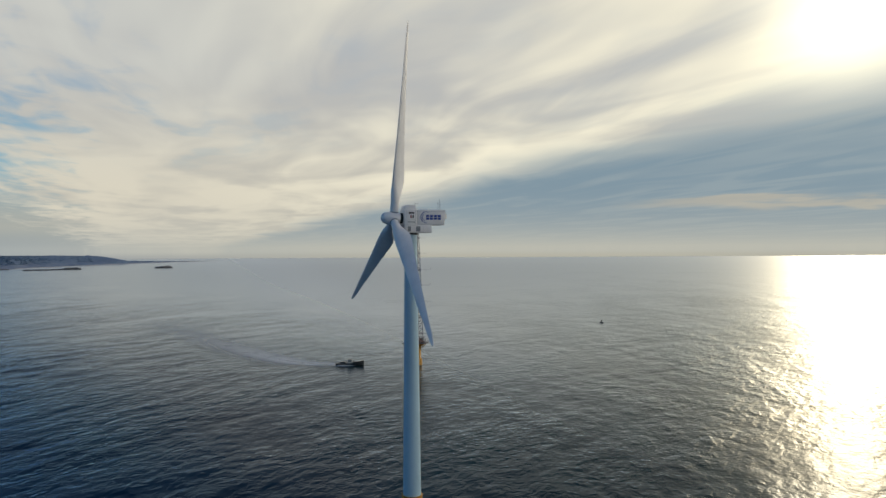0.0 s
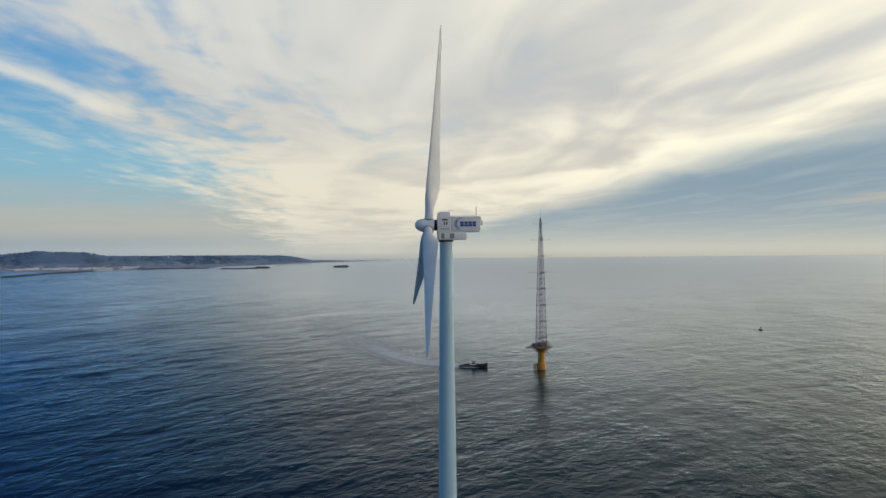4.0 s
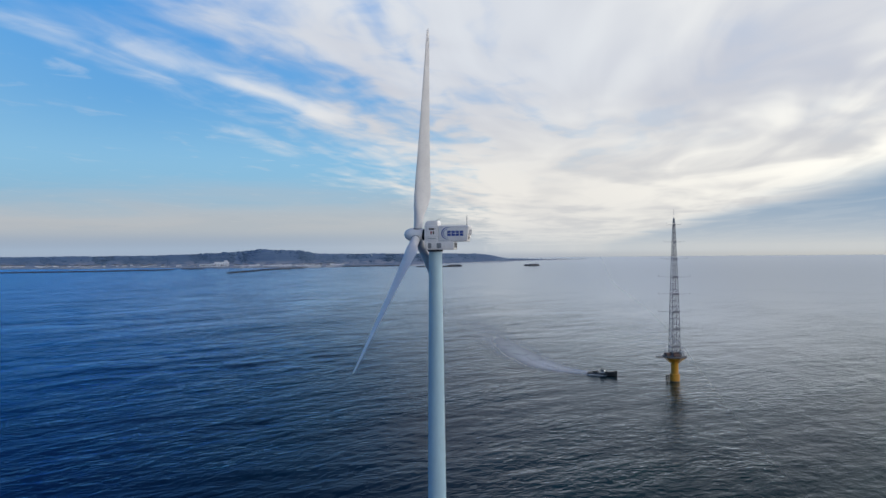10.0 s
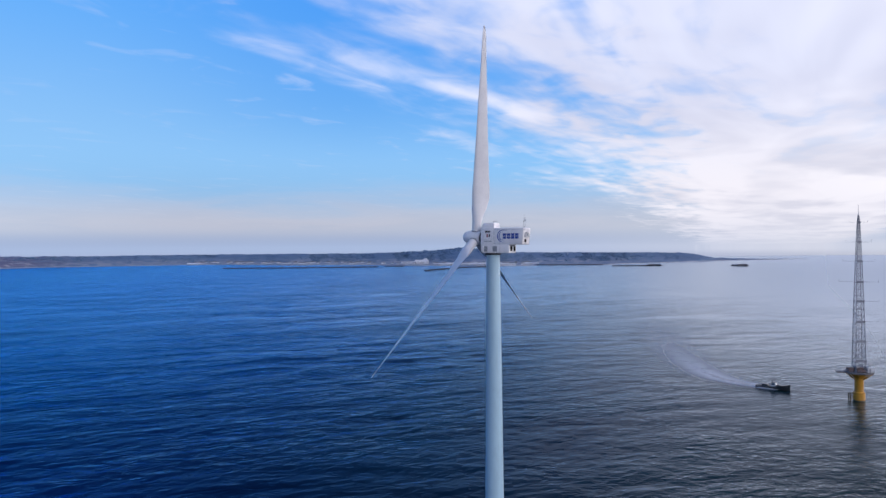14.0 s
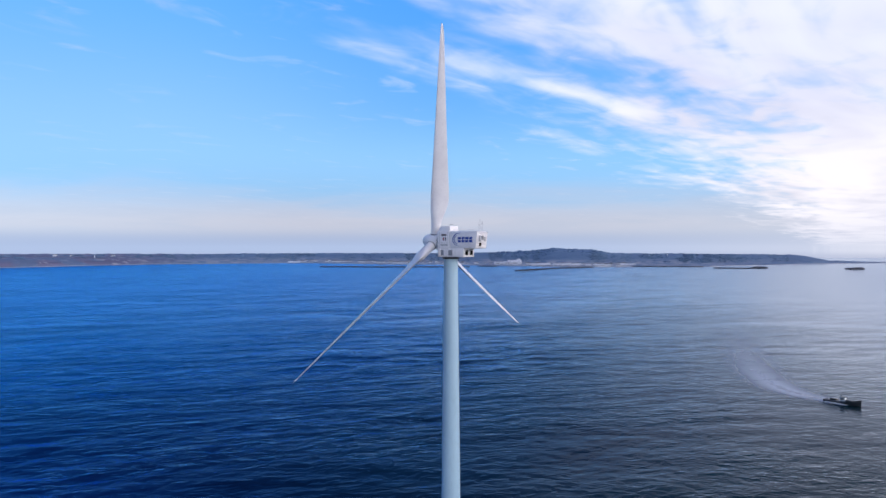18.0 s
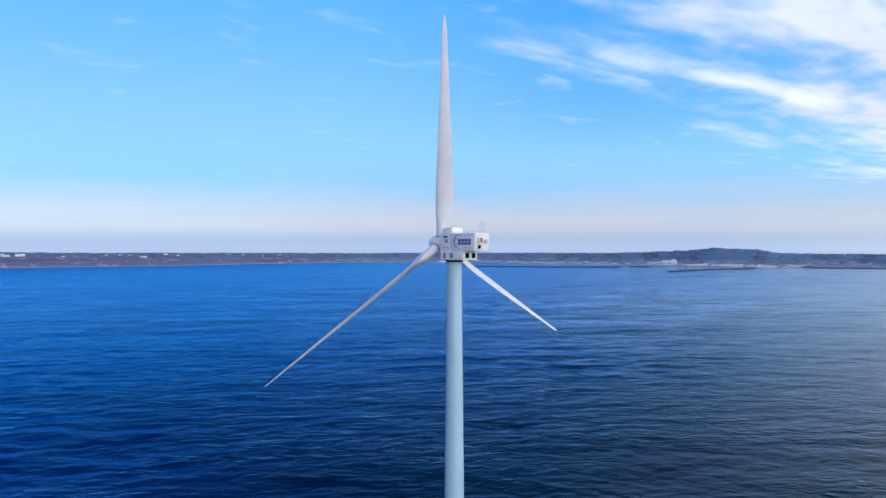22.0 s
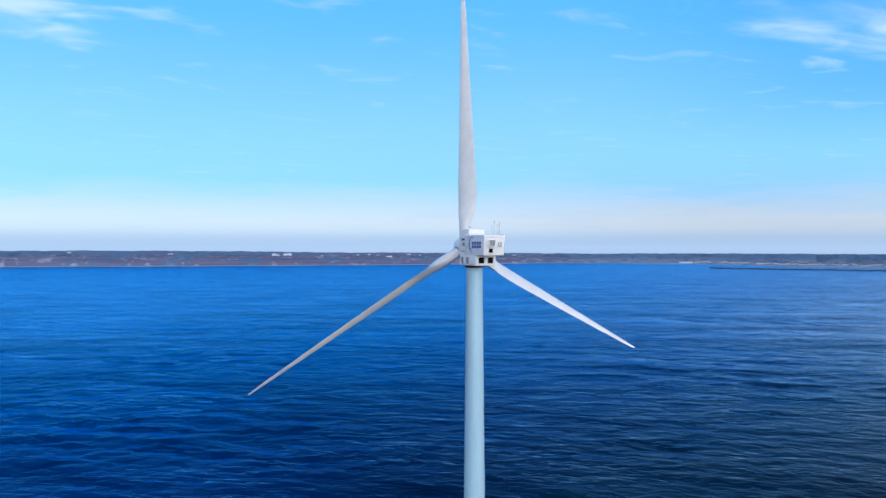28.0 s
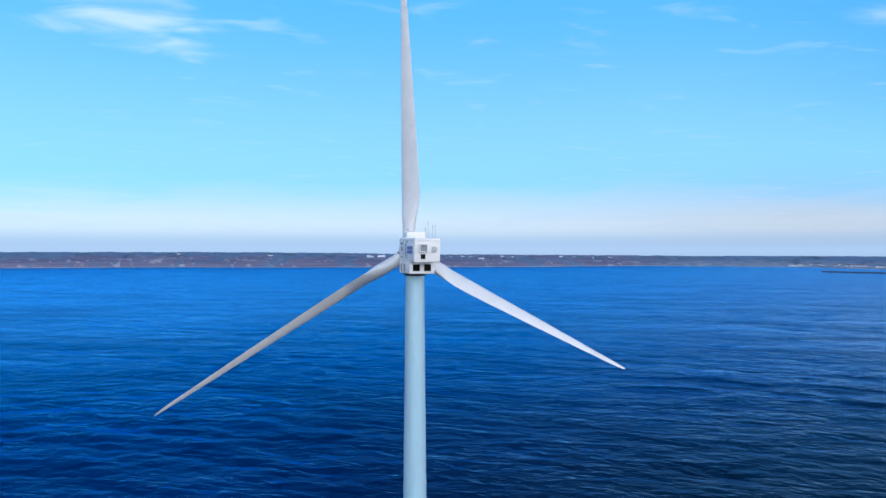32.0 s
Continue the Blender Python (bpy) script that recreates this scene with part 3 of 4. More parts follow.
tower("lighthouse", "small white lighthouse on the cliff top", 62.42, 160, 33.0, 9.5, 1.9)
tower("lookout_tower", "slender pale tower on the ridge", 18.23, 560, 38.0, 9.0, 1.6)
for k in range(10):
    building("harbour_shed", random.choice(("long pale harbour shed near the shore", "low white harbour shed with a flat roof")), 20.8 + k * 0.85 + random.uniform(-0.2, 0.2), random.uniform(12, 45), random.uniform(22, 48), 14, random.uniform(5, 9), False)
for k in range(120):
    b = random.uniform(21, 48) if k % 10 else random.uniform(60, 110)
    d = random.uniform(25, 190) if b < 50 else random.uniform(170, 420)
    building("house", random.choice(("pale rendered house with a grey roof on the coast", "small white house on the distant coast")), b, d, random.uniform(9, 20), random.uniform(8, 12), random.uniform(4, 7))


def breakwater(label, points, wide=14.0, tall=3.4):
    """A concrete wall along a broken line, with uneven armour stones on its flanks."""
    ob = thing("breakwater", label, "breakwater", group="breakwaters")
    wall, rubble, last = bmesh.new(), bmesh.new(), None
    for i, (x, y) in enumerate(points):
        (ax, ay), (cx, cy) = points[max(i - 1, 0)], points[min(i + 1, len(points) - 1)]
        turn = math.atan2(cy - ay, cx - ax)
        ux, uy = -math.sin(turn), math.cos(turn)
        ring = [wall.verts.new((x + ux * w * wide, y + uy * w * wide, z)) for w, z in ((-0.34, -3), (-0.26, tall - 1.2), (0.05, tall - 1.0), (0.1, tall), (0.22, tall), (0.3, -3))]
        if last:
            for k in range(6):
                wall.faces.new((last[k], last[(k + 1) % 6], ring[(k + 1) % 6], ring[k]))
        else:
            wall.faces.new(ring[::-1])
        last = ring
    wall.faces.new(last)
    part("wall", wall, M["concrete"], ob)
    for (x0, y0), (x1, y1) in zip(points, points[1:]):
        length, turn = math.hypot(x1 - x0, y1 - y0), math.atan2(y1 - y0, x1 - x0)
        for k in range(max(1, int(length / 8))):
            s = (k + random.uniform(0.2, 0.8)) * 8 / length
            for side in (-1, 1):
                off = side * wide * random.uniform(0.32, 0.5)
                bmesh.ops.create_cube(rubble, size=1, matrix=Matrix.LocRotScale((x0 + (x1 - x0) * s - math.sin(turn) * off, y0 + (y1 - y0) * s + math.cos(turn) * off, random.uniform(-0.6, 0.6)),
                                      Euler((random.random(), random.random(), turn + random.random())), (random.uniform(4, 7), random.uniform(3, 5), random.uniform(3, 4.6))))
    tagged(part("armour_stones", rubble, M["concrete"], ob), kind="stuff")
    return ob


breakwater("long dark concrete breakwater with a round head", [(-1086, 1890), (-1106, 2140), (-1090, 2280), (-1060, 2400)])
breakwater("outer harbour breakwater of dark concrete blocks", [(-1930, 1864), (-1700, 1984), (-1500, 2160), (-1467, 2194)])
breakwater("short detached breakwater off the harbour", [(-1490, 2290), (-1400, 2275)])
breakwater("detached breakwater off the point", [(-668, 2560), (-590, 2590), (-505, 2625)])
breakwater("low sea wall along the shore", [(-980, 2600), (-860, 2660), (-740, 2690)], 10, 3)


def islet(label, x, y, wide, deep, tall, seed):
    bm = bmesh.new()
    bmesh.ops.create_icosphere(bm, subdivisions=4, radius=1.0)
    for v in bm.verts:
        k = 1 + 0.45 * noise.noise(v.co * 1.6 + Vector((seed, 0, 0))) + 0.2 * noise.noise(v.co * 5 + Vector((seed, 3, 0)))
        v.co = Vector((v.co.x * wide / 2 * k, v.co.y * deep / 2 * k, max(-0.4, v.co.z) * tall * k))
    ob = part("rock_islet", bm, M["rock"])
    ob.location = (x, y, 0)
    return tagged(ob, label, "islet", group="rock islets")


islet("low dark rock islet off the point", -238, 2700, 56, 40, 7, 3.0)
islet("smaller dark rock beside the islet", -262, 2712, 26, 20, 5, 8.0)
islet("flat dark skerry behind the breakwater", -545, 2690, 60, 30, 6, 5.0)

# ---- wind turbine ----
turbine = thing("wind_turbine", "white three-bladed offshore wind turbine on a yellow foundation", "wind turbine")
part("foundation", spun([(2.75, -8), (2.75, 2), (2.45, 2.4), (2.3, 16.1), (2.42, 16.15), (2.42, 16.5)]), M["yellow"], turbine, "yellow painted foundation shaft", True)
part("tower", spun([(2.05, 16.5), (1.42, 76.2)], 64), M["tower"], turbine, "pale tapered tubular steel tower", True)
for seam in (36.0, 56.0):
    r = float(np.interp(seam, [16.5, 76.2], [2.05, 1.42]))
    part("flange_seam", spun([(r - 0.02, seam - 0.06), (r + 0.012, seam - 0.05), (r + 0.012, seam + 0.05), (r - 0.02, seam + 0.06)], 64), M["tower"], turbine)
part("yaw_ring", spun([(1.62, 76.0), (1.7, 76.1), (1.7, 76.5)], 48), M["dark"], turbine, "dark yaw bearing ring")


def slab_profile(points, y0, y1, bevel):
    """A body with the given side outline in x and z, between two sides, its edges rounded."""
    bm = bmesh.new()
    near = [bm.verts.new((x, y0, z)) for x, z in points]
    away = [bm.verts.new((x, y1, z)) for x, z in points]
    bm.faces.new(near), bm.faces.new(away[::-1])
    for i in range(len(points)):
        j = (i + 1) % len(points)
        bm.faces.new((near[i], away[i], away[j], near[j]))
    bmesh.ops.recalc_face_normals(bm, faces=bm.faces)
    bmesh.ops.bevel(bm, geom=list(bm.edges), offset=bevel, segments=3, affect="EDGES", profile=0.5)
    return bm


HW = 1.95
body = part("nacelle", slab_profile([(1.05, 78.1), (7.45, 78.15), (7.85, 81.4), (7.6, 81.65), (1.05, 81.65)], -HW, HW, 0.16), M["shell"], turbine, "white boxy nacelle rear shell", True)
front = part("nacelle_front", slab_profile([(-2.0, 78.0), (1.1, 78.0), (1.1, 81.75), (-2.0, 81.75)], -HW - 0.06, HW + 0.06, 0.1), M["shell"], turbine, "white front section of the nacelle", True)
part("roof_housing", slab_profile([(-1.9, 81.6), (0.95, 81.6), (0.85, 82.75), (-1.45, 82.75), (-1.9, 82.3)], -1.5, 1.5, 0.14), M["shell"], turbine, "white raised housing on the nacelle roof", True)
under = part("lower_housing", slab_profile([(-1.95, 76.4), (4.5, 76.4), (4.5, 78.25), (-1.95, 78.25)], -HW + 0.02, HW - 0.02, 0.12), M["shell"], turbine, "white lower housing under the nacelle", True)
# side doors, louvres and marks, on both long sides
for s in (-1, 1):
    y = s * (HW + 0.06)
    def plate(name, x0, x1, z0, z1, mat, host, off=0.0, deep=0.03, label=""):
        a, b = sorted((y * 1.0 + s * (off - deep), y + s * (off + deep)))
        return part(name, boxed(x0, x1, a, b, z0, z1), M[mat], host, label)
    low = -0.08
    for x0 in (-1.45, 0.75):
        lv = plate("side_louvre", x0, x0 + 1.0, 76.72, 77.85, "grey", under, low, 0.03, "grey louvred vent")
        for k in range(5):
            zz = 76.8 + k * 0.21
            part("slat", boxed(x0 + 0.06, x0 + 0.94, min(y + s * (low + 0.02), y + s * (low + 0.08)), max(y + s * (low + 0.02), y + s * (low + 0.08)), zz, zz + 0.05), M["steel"], lv)
    plate("side_hatch", -0.35, 0.65, 76.75, 77.85, "shell", under, low, 0.04, "white service hatch")
    plate("panel_joint", 1.06, 1.12, 78.3, 81.5, "grey", body, 0.0, 0.012)
    for x0, z0, z1 in ((-1.45, 78.15, 81.55), (0.62, 78.15, 81.55)):
        plate("panel_joint", x0, x0 + 0.035, z0, z1, "grey", front, 0.0, 0.01)
    plate("panel_joint", -1.9, 1.0, 79.32, 79.355, "grey", front, 0.0, 0.01)
    plate("panel_joint", 1.2, 7.3, 81.28, 81.31, "grey", body, -0.06, 0.01)
    plate("panel_joint", 1.2, 7.25, 78.4, 78.43, "grey", body, -0.06, 0.01)
    plate("panel_joint", 2.4, 2.43, 76.5, 78.15, "grey", under, low, 0.01)
    # small notices that cannot be read
    plate("notice_bar", -0.95, 0.3, 80.72, 81.08, "black", front, 0.0, 0.012, "dark notice, too small to read")
    plate("notice_bar", -0.6, -0.28, 79.75, 80.45, "red", front, 0.0, 0.012)
    plate("notice_bar", -0.08, 0.22, 79.75, 80.45, "black", front, 0.0, 0.012)
    for k in range(5):
        plate("notice_bar", -1.15 + k * 0.36, -0.9 + k * 0.36, 78.72, 79.0, "grey", front, 0.0, 0.012)
    # blue emblem: two crescents and four plain blocks
    for r, wide, c0, c1 in ((1.36, 0.2, 62, 282), (0.98, 0.15, 100, 275)):
        bm, last = bmesh.new(), None
        for k in range(25):
            a = radians(c0 + (c1 - c0) * k / 24) if s < 0 else radians(180 - c0 - (c1 - c0) * k / 24)
            t = wide * math.sin(math.pi * (0.06 + 0.88 * k / 24))
            cx = 3.15 if s < 0 else 5.0
            pts = [bm.verts.new((cx + math.cos(a) * q, y - s * 0.06 + s * dy, 79.95 + math.sin(a) * q * 0.95)) for q, dy in ((r - t, 0.018), (r, 0.018), (r, -0.02), (r - t, -0.02))]
            if last:
                for i in range(4):
                    j = (i + 1) % 4
                    bm.faces.new((last[i], last[j], pts[j], pts[i]))
            else:
                bm.faces.new(pts)
            last = pts
        bm.faces.new(last[::-1])
        part("emblem_crescent", bm, M["blue"], body, "blue crescent emblem")
    for k in range(4):
        x0 = 3.1 + k * 0.92
        wide = 0.76
        bm = bmesh.new()
        a, b = sorted((y - s * 0.078, y - s * 0.042))
        for z0, z1 in ((79.38, 79.88), (79.98, 80.48)):
            box(bm, x0, x0 + wide, a, b, z0, z1)
        part("emblem_block", bm, M["blue"], body, "blue plain block of the emblem")
# rear face
hood = bmesh.new()
box(hood, 7.4, 8.2, -1.25, -1.15, 79.65, 80.8), box(hood, 7.4, 8.2, -0.15, -0.05, 79.65, 80.8), box(hood, 7.4, 8.2, -1.15, -0.15, 80.7, 80.8), box(hood, 7.4, 8.2, -1.15, -0.15, 79.65, 79.75)
part("vent_hood", hood, M["shell"], body, "white projecting vent hood")
part("vent_grille", boxed(7.72, 7.9, -1.15, -0.15, 79.75, 80.7), M["grey"], body, "grey grille inside the hood")
for k in range(4):
    part("slat", boxed(7.9, 7.97, -1.13, -0.17, 79.86 + k * 0.22, 79.92 + k * 0.22), M["steel"], body)
part("rear_opening", boxed(7.5, 7.68, -0.95, -0.3, 78.65, 79.3), M["void"], body, "dark square opening")
part("rear_louvre", boxed(7.55, 7.82, 0.65, 1.35, 79.65, 80.4), M["grey"], body, "grey louvre panel")
for k in range(4):
    part("slat", boxed(7.82, 7.86, 0.69, 1.31, 79.74 + k * 0.17, 79.79 + k * 0.17), M["shell"], body)
part("rear_seam", boxed(7.5, 7.87, -HW + 0.2, HW - 0.2, 81.2, 81.24), M["grey"], body)
for y0 in (-1.4, 0.3):
    w = part("under_opening", boxed(4.3, 4.54, y0, y0 + 1.05, 76.8, 77.8), M["void"], under, "dark square opening")
    for a, b, c, d in ((-0.08, 0.0, -0.08, 1.08), (1.05, 1.13, -0.08, 1.08), (0.0, 1.05, 1.0, 1.08), (0.0, 1.05, -0.08, 0.0)):
        part("opening_frame", boxed(4.4, 4.58, y0 + a, y0 + b, 76.8 + c, 76.8 + d), M["shell"], under)
part("cable_duct", boxed(-1.6, -1.2, -HW - 0.12, -HW + 0.1, 76.5, 78.2, bevel=0.04), M["shell"], under)
# roof masts
for x, y, tall in ((7.0, -0.1, 1.7), (7.0, 0.3, 2.6), (6.9, 0.95, 2.0), (6.9, 1.35, 2.2)):
    mast = part("roof_mast", tubed((x, y, 81.55), (x, y, 81.6 + tall), 0.02, 0.014), M["steel"], turbine, "thin instrument mast on the roof")
    part("sensor", tubed((x - 0.12, y, 81.6 + tall * 0.8), (x + 0.12, y, 81.6 + tall * 0.8), 0.05), M["steel"], mast)
for y in (-1.6, 1.6):
    rail = part("roof_rail", tubed((1.3, y, 81.95), (6.6, y, 81.95), 0.022), M["shell"], turbine, "thin grab rail on the roof")
    for x in (1.3, 3.0, 4.8, 6.6):
        part("rail_foot", tubed((x, y, 81.6), (x, y, 81.95), 0.02, seg=6), M["shell"], rail)
bm = tubed((0.7, -1.3, 82.7), (0.7, -1.3, 83.15), 0.04)
tube(bm, (0.7, -1.3, 83.05), (1.5, -1.3, 83.05), 0.035)
part("roof_boom", bm, M["steel"], turbine, "small sensor boom on the roof housing")

HUB_X = -4.0
prof = [(0.02, -7.0), (0.45, -6.93), (0.9, -6.65), (1.22, -6.15), (1.42, -5.5), (1.55, -4.7), (1.6, -3.9), (1.58, -3.1), (1.5, -2.7)]
hub = part("hub", spun(prof, 48, "X"), M["shell"], turbine, "rounded white spinner and hub", True)
hub.matrix_basis = pose(HUB_X, 0, 79.65, 0, 4.57) @ pose(-HUB_X, 0, 0)
part("rotor_shaft", spun([(1.2, -2.75), (1.2, -1.95)], 32, "X"), M["dark"], turbine, "dark shaft gap behind the hub").location = (0, 0, 79.75)

SPAN = [(1.0, 1.9, 1.0, 62), (3.0, 1.92, 0.97, 62), (4.6, 2.25, 0.72, 60), (6.5, 3.2, 0.42, 58.5), (8.6, 3.75, 0.31, 57), (11, 3.7, 0.26, 55.5), (15, 3.25, 0.23, 53), (20, 2.78, 0.21, 51),
        (26, 2.25, 0.19, 49), (32, 1.75, 0.18, 47.5), (38, 1.2, 0.18, 46), (42, 0.92, 0.17, 45.5), (43.6, 0.66, 0.17, 45), (44.6, 0.42, 0.17, 45), (45.0, 0.16, 0.2, 45)]


def blade_mesh():
    cols = [np.array(c, float) for c in zip(*SPAN)]
    bm, rings = bmesh.new(), []
    stops = [1.0, 2.0, 3.0, 3.8, 4.6, 5.5, 6.5, 7.5, 8.6, 9.8, 11, 13, 15, 17.5, 20, 23, 26, 29, 32, 35, 38, 40, 42, 42.8, 43.6, 44.2, 44.6, 44.85, 45.0]
    for r in stops:
        chord, thick, turn = (np.interp(r, cols[0], c) for c in cols[1:])
        roundness = np.interp(r, [2.5, 8.0], [1.0, 0.0])
        axis = 0.5 * roundness + 0.32 * (1 - roundness)
        c, s, ring = math.cos(radians(turn)), math.sin(radians(turn)), []
        for k in range(28):
            a = math.tau * k / 28
            u = 0.5 - 0.5 * math.cos(a)
            foil = 5 * thick * (0.2969 * math.sqrt(u) - 0.126 * u - 0.3516 * u * u + 0.2843 * u ** 3 - 0.1036 * u ** 4)
            v = (1 if a < math.pi else -1) * foil * (1.0 if a < math.pi else 0.75)
            v = roundness * 0.5 * math.sin(a) + (1 - roundness) * v
            along, off = (u - axis) * chord, v * chord
            bend = -0.012 * r
            ring.append(bm.verts.new((along * s - off * c + bend, along * c + off * s, r)))
        rings.append(ring)
    for lo, hi in zip(rings, rings[1:]):
        for i in range(28):
            j = (i + 1) % 28
            bm.faces.new((lo[i], lo[j], hi[j], hi[i]))
    bm.faces.new(rings[0][::-1]), bm.faces.new(rings[-1])
    return bm


first = part("blade", blade_mesh(), M["blade"], turbine, "long tapered pale grey rotor blade", True)
ROTOR = -2.5
for k in range(3):
    ob = first if k == 0 else new("blade", first.data)
    ob.parent = turbine
    ob.matrix_basis = pose(HUB_X, 0, 79.55, 0, 4.57, 1.0) @ pose(0, 0, 0, -(ROTOR + 120 * k))
    if k:
        tagged(ob, "long tapered pale grey rotor blade")
    part("blade_collar", spun([(0.98, 1.35), (1.06, 1.4), (1.06, 1.62), (0.98, 1.67)], 32), M["grey"], ob, "grey ring at the blade root", True)

# ---- met mast ----
MX, MY = 74.2, 275.5
mast = thing("measuring_mast", "steel lattice measuring mast on a yellow column in the sea", "mast", (MX, MY, 0), 20)
part("base_collar", spun([(2.72, -6), (2.72, 0.5)], 32), M["splash"], mast, "dark weed-stained foot at the waterline", True)
part("lower_column", spun([(2.72, 0.5), (2.72, 4.1), (2.05, 4.6)], 32), M["yellow"], mast, "wide yellow foot of the column", True)
part("column", spun([(2.02, 4.5), (2.02, 10.8), (2.3, 11.6), (4.6, 13.5), (4.6, 13.8)], 32), M["yellow"], mast, "yellow column flaring under the deck", True)
for k in range(8):
    a = math.tau * (k + 0.5) / 8
    part("bracket", tubed((math.cos(a) * 2.3, math.sin(a) * 2.3, 10.6), (math.cos(a) * 6.0, math.sin(a) * 6.0, 13.6), 0.22), M["yellow"], mast, "yellow bracket under the deck")
part("deck", spun([(6.8, 13.75), (7.0, 13.8), (7.0, 14.35), (6.8, 14.4)], 8), M["deck"], mast, "eight-sided steel deck")
part("deck_edge", boxed(-10.4, -6.2, -1.9, 1.9, 13.8, 14.3), M["deck"], mast, "deck extension")
for y in (-1.8, 1.8):
    part("deck_rail", tube(tube(tubed((-10.3, y, 15.3), (-6.6, y, 15.3), 0.05, seg=5), (-10.3, y, 14.3), (-10.3, y, 15.3), 0.06, seg=5), (-8.4, y, 14.3), (-8.4, y, 15.3), 0.06, seg=5), M["steel"], mast)
for k in range(24):
    a = math.tau * k / 24
    part("rail_post", tubed((math.cos(a) * 6.6, math.sin(a) * 6.6, 14.3), (math.cos(a) * 6.6, math.sin(a) * 6.6, 15.5), 0.06, seg=5), M["steel"], mast)
for z in (14.9, 15.5):
    bm = bmesh.new()
    for k in range(24):
        a, b = math.tau * k / 24, math.tau * (k + 1) / 24
        tube(bm, (math.cos(a) * 6.6, math.sin(a) * 6.6, z), (math.cos(b) * 6.6, math.sin(b) * 6.6, z), 0.05, seg=5)
    part("rail", bm, M["steel"], mast)
cabin = part("cabin", boxed(3.1, 6.5, -2.3, 2.3, 14.4, 16.9, bevel=0.1), M["white"], mast, "white equipment cabin on the deck")
part("cabin_door", boxed(3.8, 4.6, -2.35, -2.29, 14.5, 16.3), M["grey"], cabin, "grey door")
part("roof_unit", boxed(4.2, 5.4, -0.7, 0.7, 16.9, 17.3, bevel=0.06), M["grey"], cabin, "small grey unit on the roof")
part("cabin", boxed(-5.4, -2.9, -1.6, 1.6, 14.4, 16.3, bevel=0.1), M["rust"], mast, "brown equipment cabin on the deck")
part("machine_block", boxed(-1.8, 1.8, -1.9, 1.8, 14.4, 16.6, bevel=0.1), M["rust"], mast, "rusty brown machinery between the legs")
part("tank", tubed((-2.6, -4.2, 15.2), (1.4, -4.2, 15.2), 0.7, seg=16), M["rust"], mast, "rusty brown tank lying on the deck")
bm = tubed((-4.5, -1.1, -3), (-4.5, -1.1, 3.9), 0.28)
tube(bm, (-4.5, 1.1, -3), (-4.5, 1.1, 3.9), 0.28)
for z in (0.8, 2.2, 3.7):
    tube(bm, (-4.5, -1.1, z), (-4.5, 1.1, z), 0.15), tube(bm, (-4.5, -1.1, z), (-2.3, -1.1, z), 0.15), tube(bm, (-4.5, 1.1, z), (-2.3, 1.1, z), 0.15)
part("boat_landing", bm, M["splash"], mast, "dark tubular boat landing")


def half(z):
    return float(np.interp(z, [14.4, 39.0, 58.5, 78.2, 88.0, 92.0], [2.4, 1.95, 1.45, 0.85, 0.52, 0.2]))


PLATFORMS = (19.5, 29.2, 38.9, 48.9, 58.5, 68.7, 78.2, 88.0)
LEVELS = [14.4, 17.0, 19.5, 22.7, 25.9, 29.2, 32.4, 35.6, 38.9, 42.2, 45.5, 48.9, 52.1, 55.3, 58.5, 61.9, 65.3, 68.7, 71.9, 75.0, 78.2, 81.5, 84.8, 88.0, 92.0]
CORNERS = ((-1, -1), (1, -1), (1, 1), (-1, 1))
KNEES = [14.4, 39.0, 58.5, 78.2, 88.0, 92.0]
for cx, cy in CORNERS:
    bm = bmesh.new()
    for lo, hi in zip(KNEES, KNEES[1:]):
        a, b = half(lo), half(hi)
        tube(bm, (cx * a, cy * a, lo), (cx * b, cy * b, hi), 0.23 - 0.0012 * lo, 0.23 - 0.0012 * hi, seg=8)
    part("leg", bm, M["steel"], mast, "tapering lattice leg")
for i, (lo, hi) in enumerate(zip(LEVELS, LEVELS[1:])):
    for c in range(4):
        (ax, ay), (bx, by) = CORNERS[c], CORNERS[(c + 1) % 4]
        hl, hh = half(lo), half(hi)
        r = 0.08 if lo < 50 else 0.065
        part("girt", tubed((ax * hh, ay * hh, hi), (bx * hh, by * hh, hi), r + 0.04, seg=5), M["steel"], mast)
        part("brace", tubed((ax * hl, ay * hl, lo), (bx * hh, by * hh, hi), r, seg=5), M["steel"], mast)
        part("brace", tubed((bx * hl, by * hl, lo), (ax * hh, ay * hh, hi), r, seg=5), M["steel"], mast)
for z in PLATFORMS:
    h = half(z)
    part("rest_platform", boxed(-h - 0.2, h + 0.2, -h - 0.2, h + 0.2, z - 0.12, z + 0.12), M["steel"], mast, "small grated rest platform")
    part("guard", boxed(-h - 0.25, h + 0.25, -h - 0.25, -h - 0.15, z + 0.1, z + 1.0), M["steel"], mast)
    reach = float(np.interp(z, [19.5, 29.2, 58.5, 68.7, 78.2, 88.0], [2.9, 8.5, 8.5, 7.0, 5.5, 4.0]))
    c, s = math.cos(radians(-20)), math.sin(radians(-20))
    for side in (-1, 1):
        e = (side * reach * c, side * reach * s, z + 0.5)
        boom = part("boom", tubed((side * h * c, side * h * s, z + 0.5), e, 0.065, 0.04, seg=6), M["steel"], mast, "long thin instrument boom")
        part("anemometer", tubed(e, (e[0], e[1], z + 1.6), 0.05, seg=5), M["steel"], boom)
part("top_pole", tubed((0, 0, 91.0), (0, 0, 97.2), 0.14, 0.05, seg=6), M["steel"], mast, "thin lightning pole at the top")
part("ladder", tube(tubed((-0.3, 0.3, 14.4), (-0.1, 0.2, 88), 0.06, seg=5), (0.3, 0.3, 14.4), (0.1, 0.2, 88), 0.06, seg=5), M["steel"], mast)

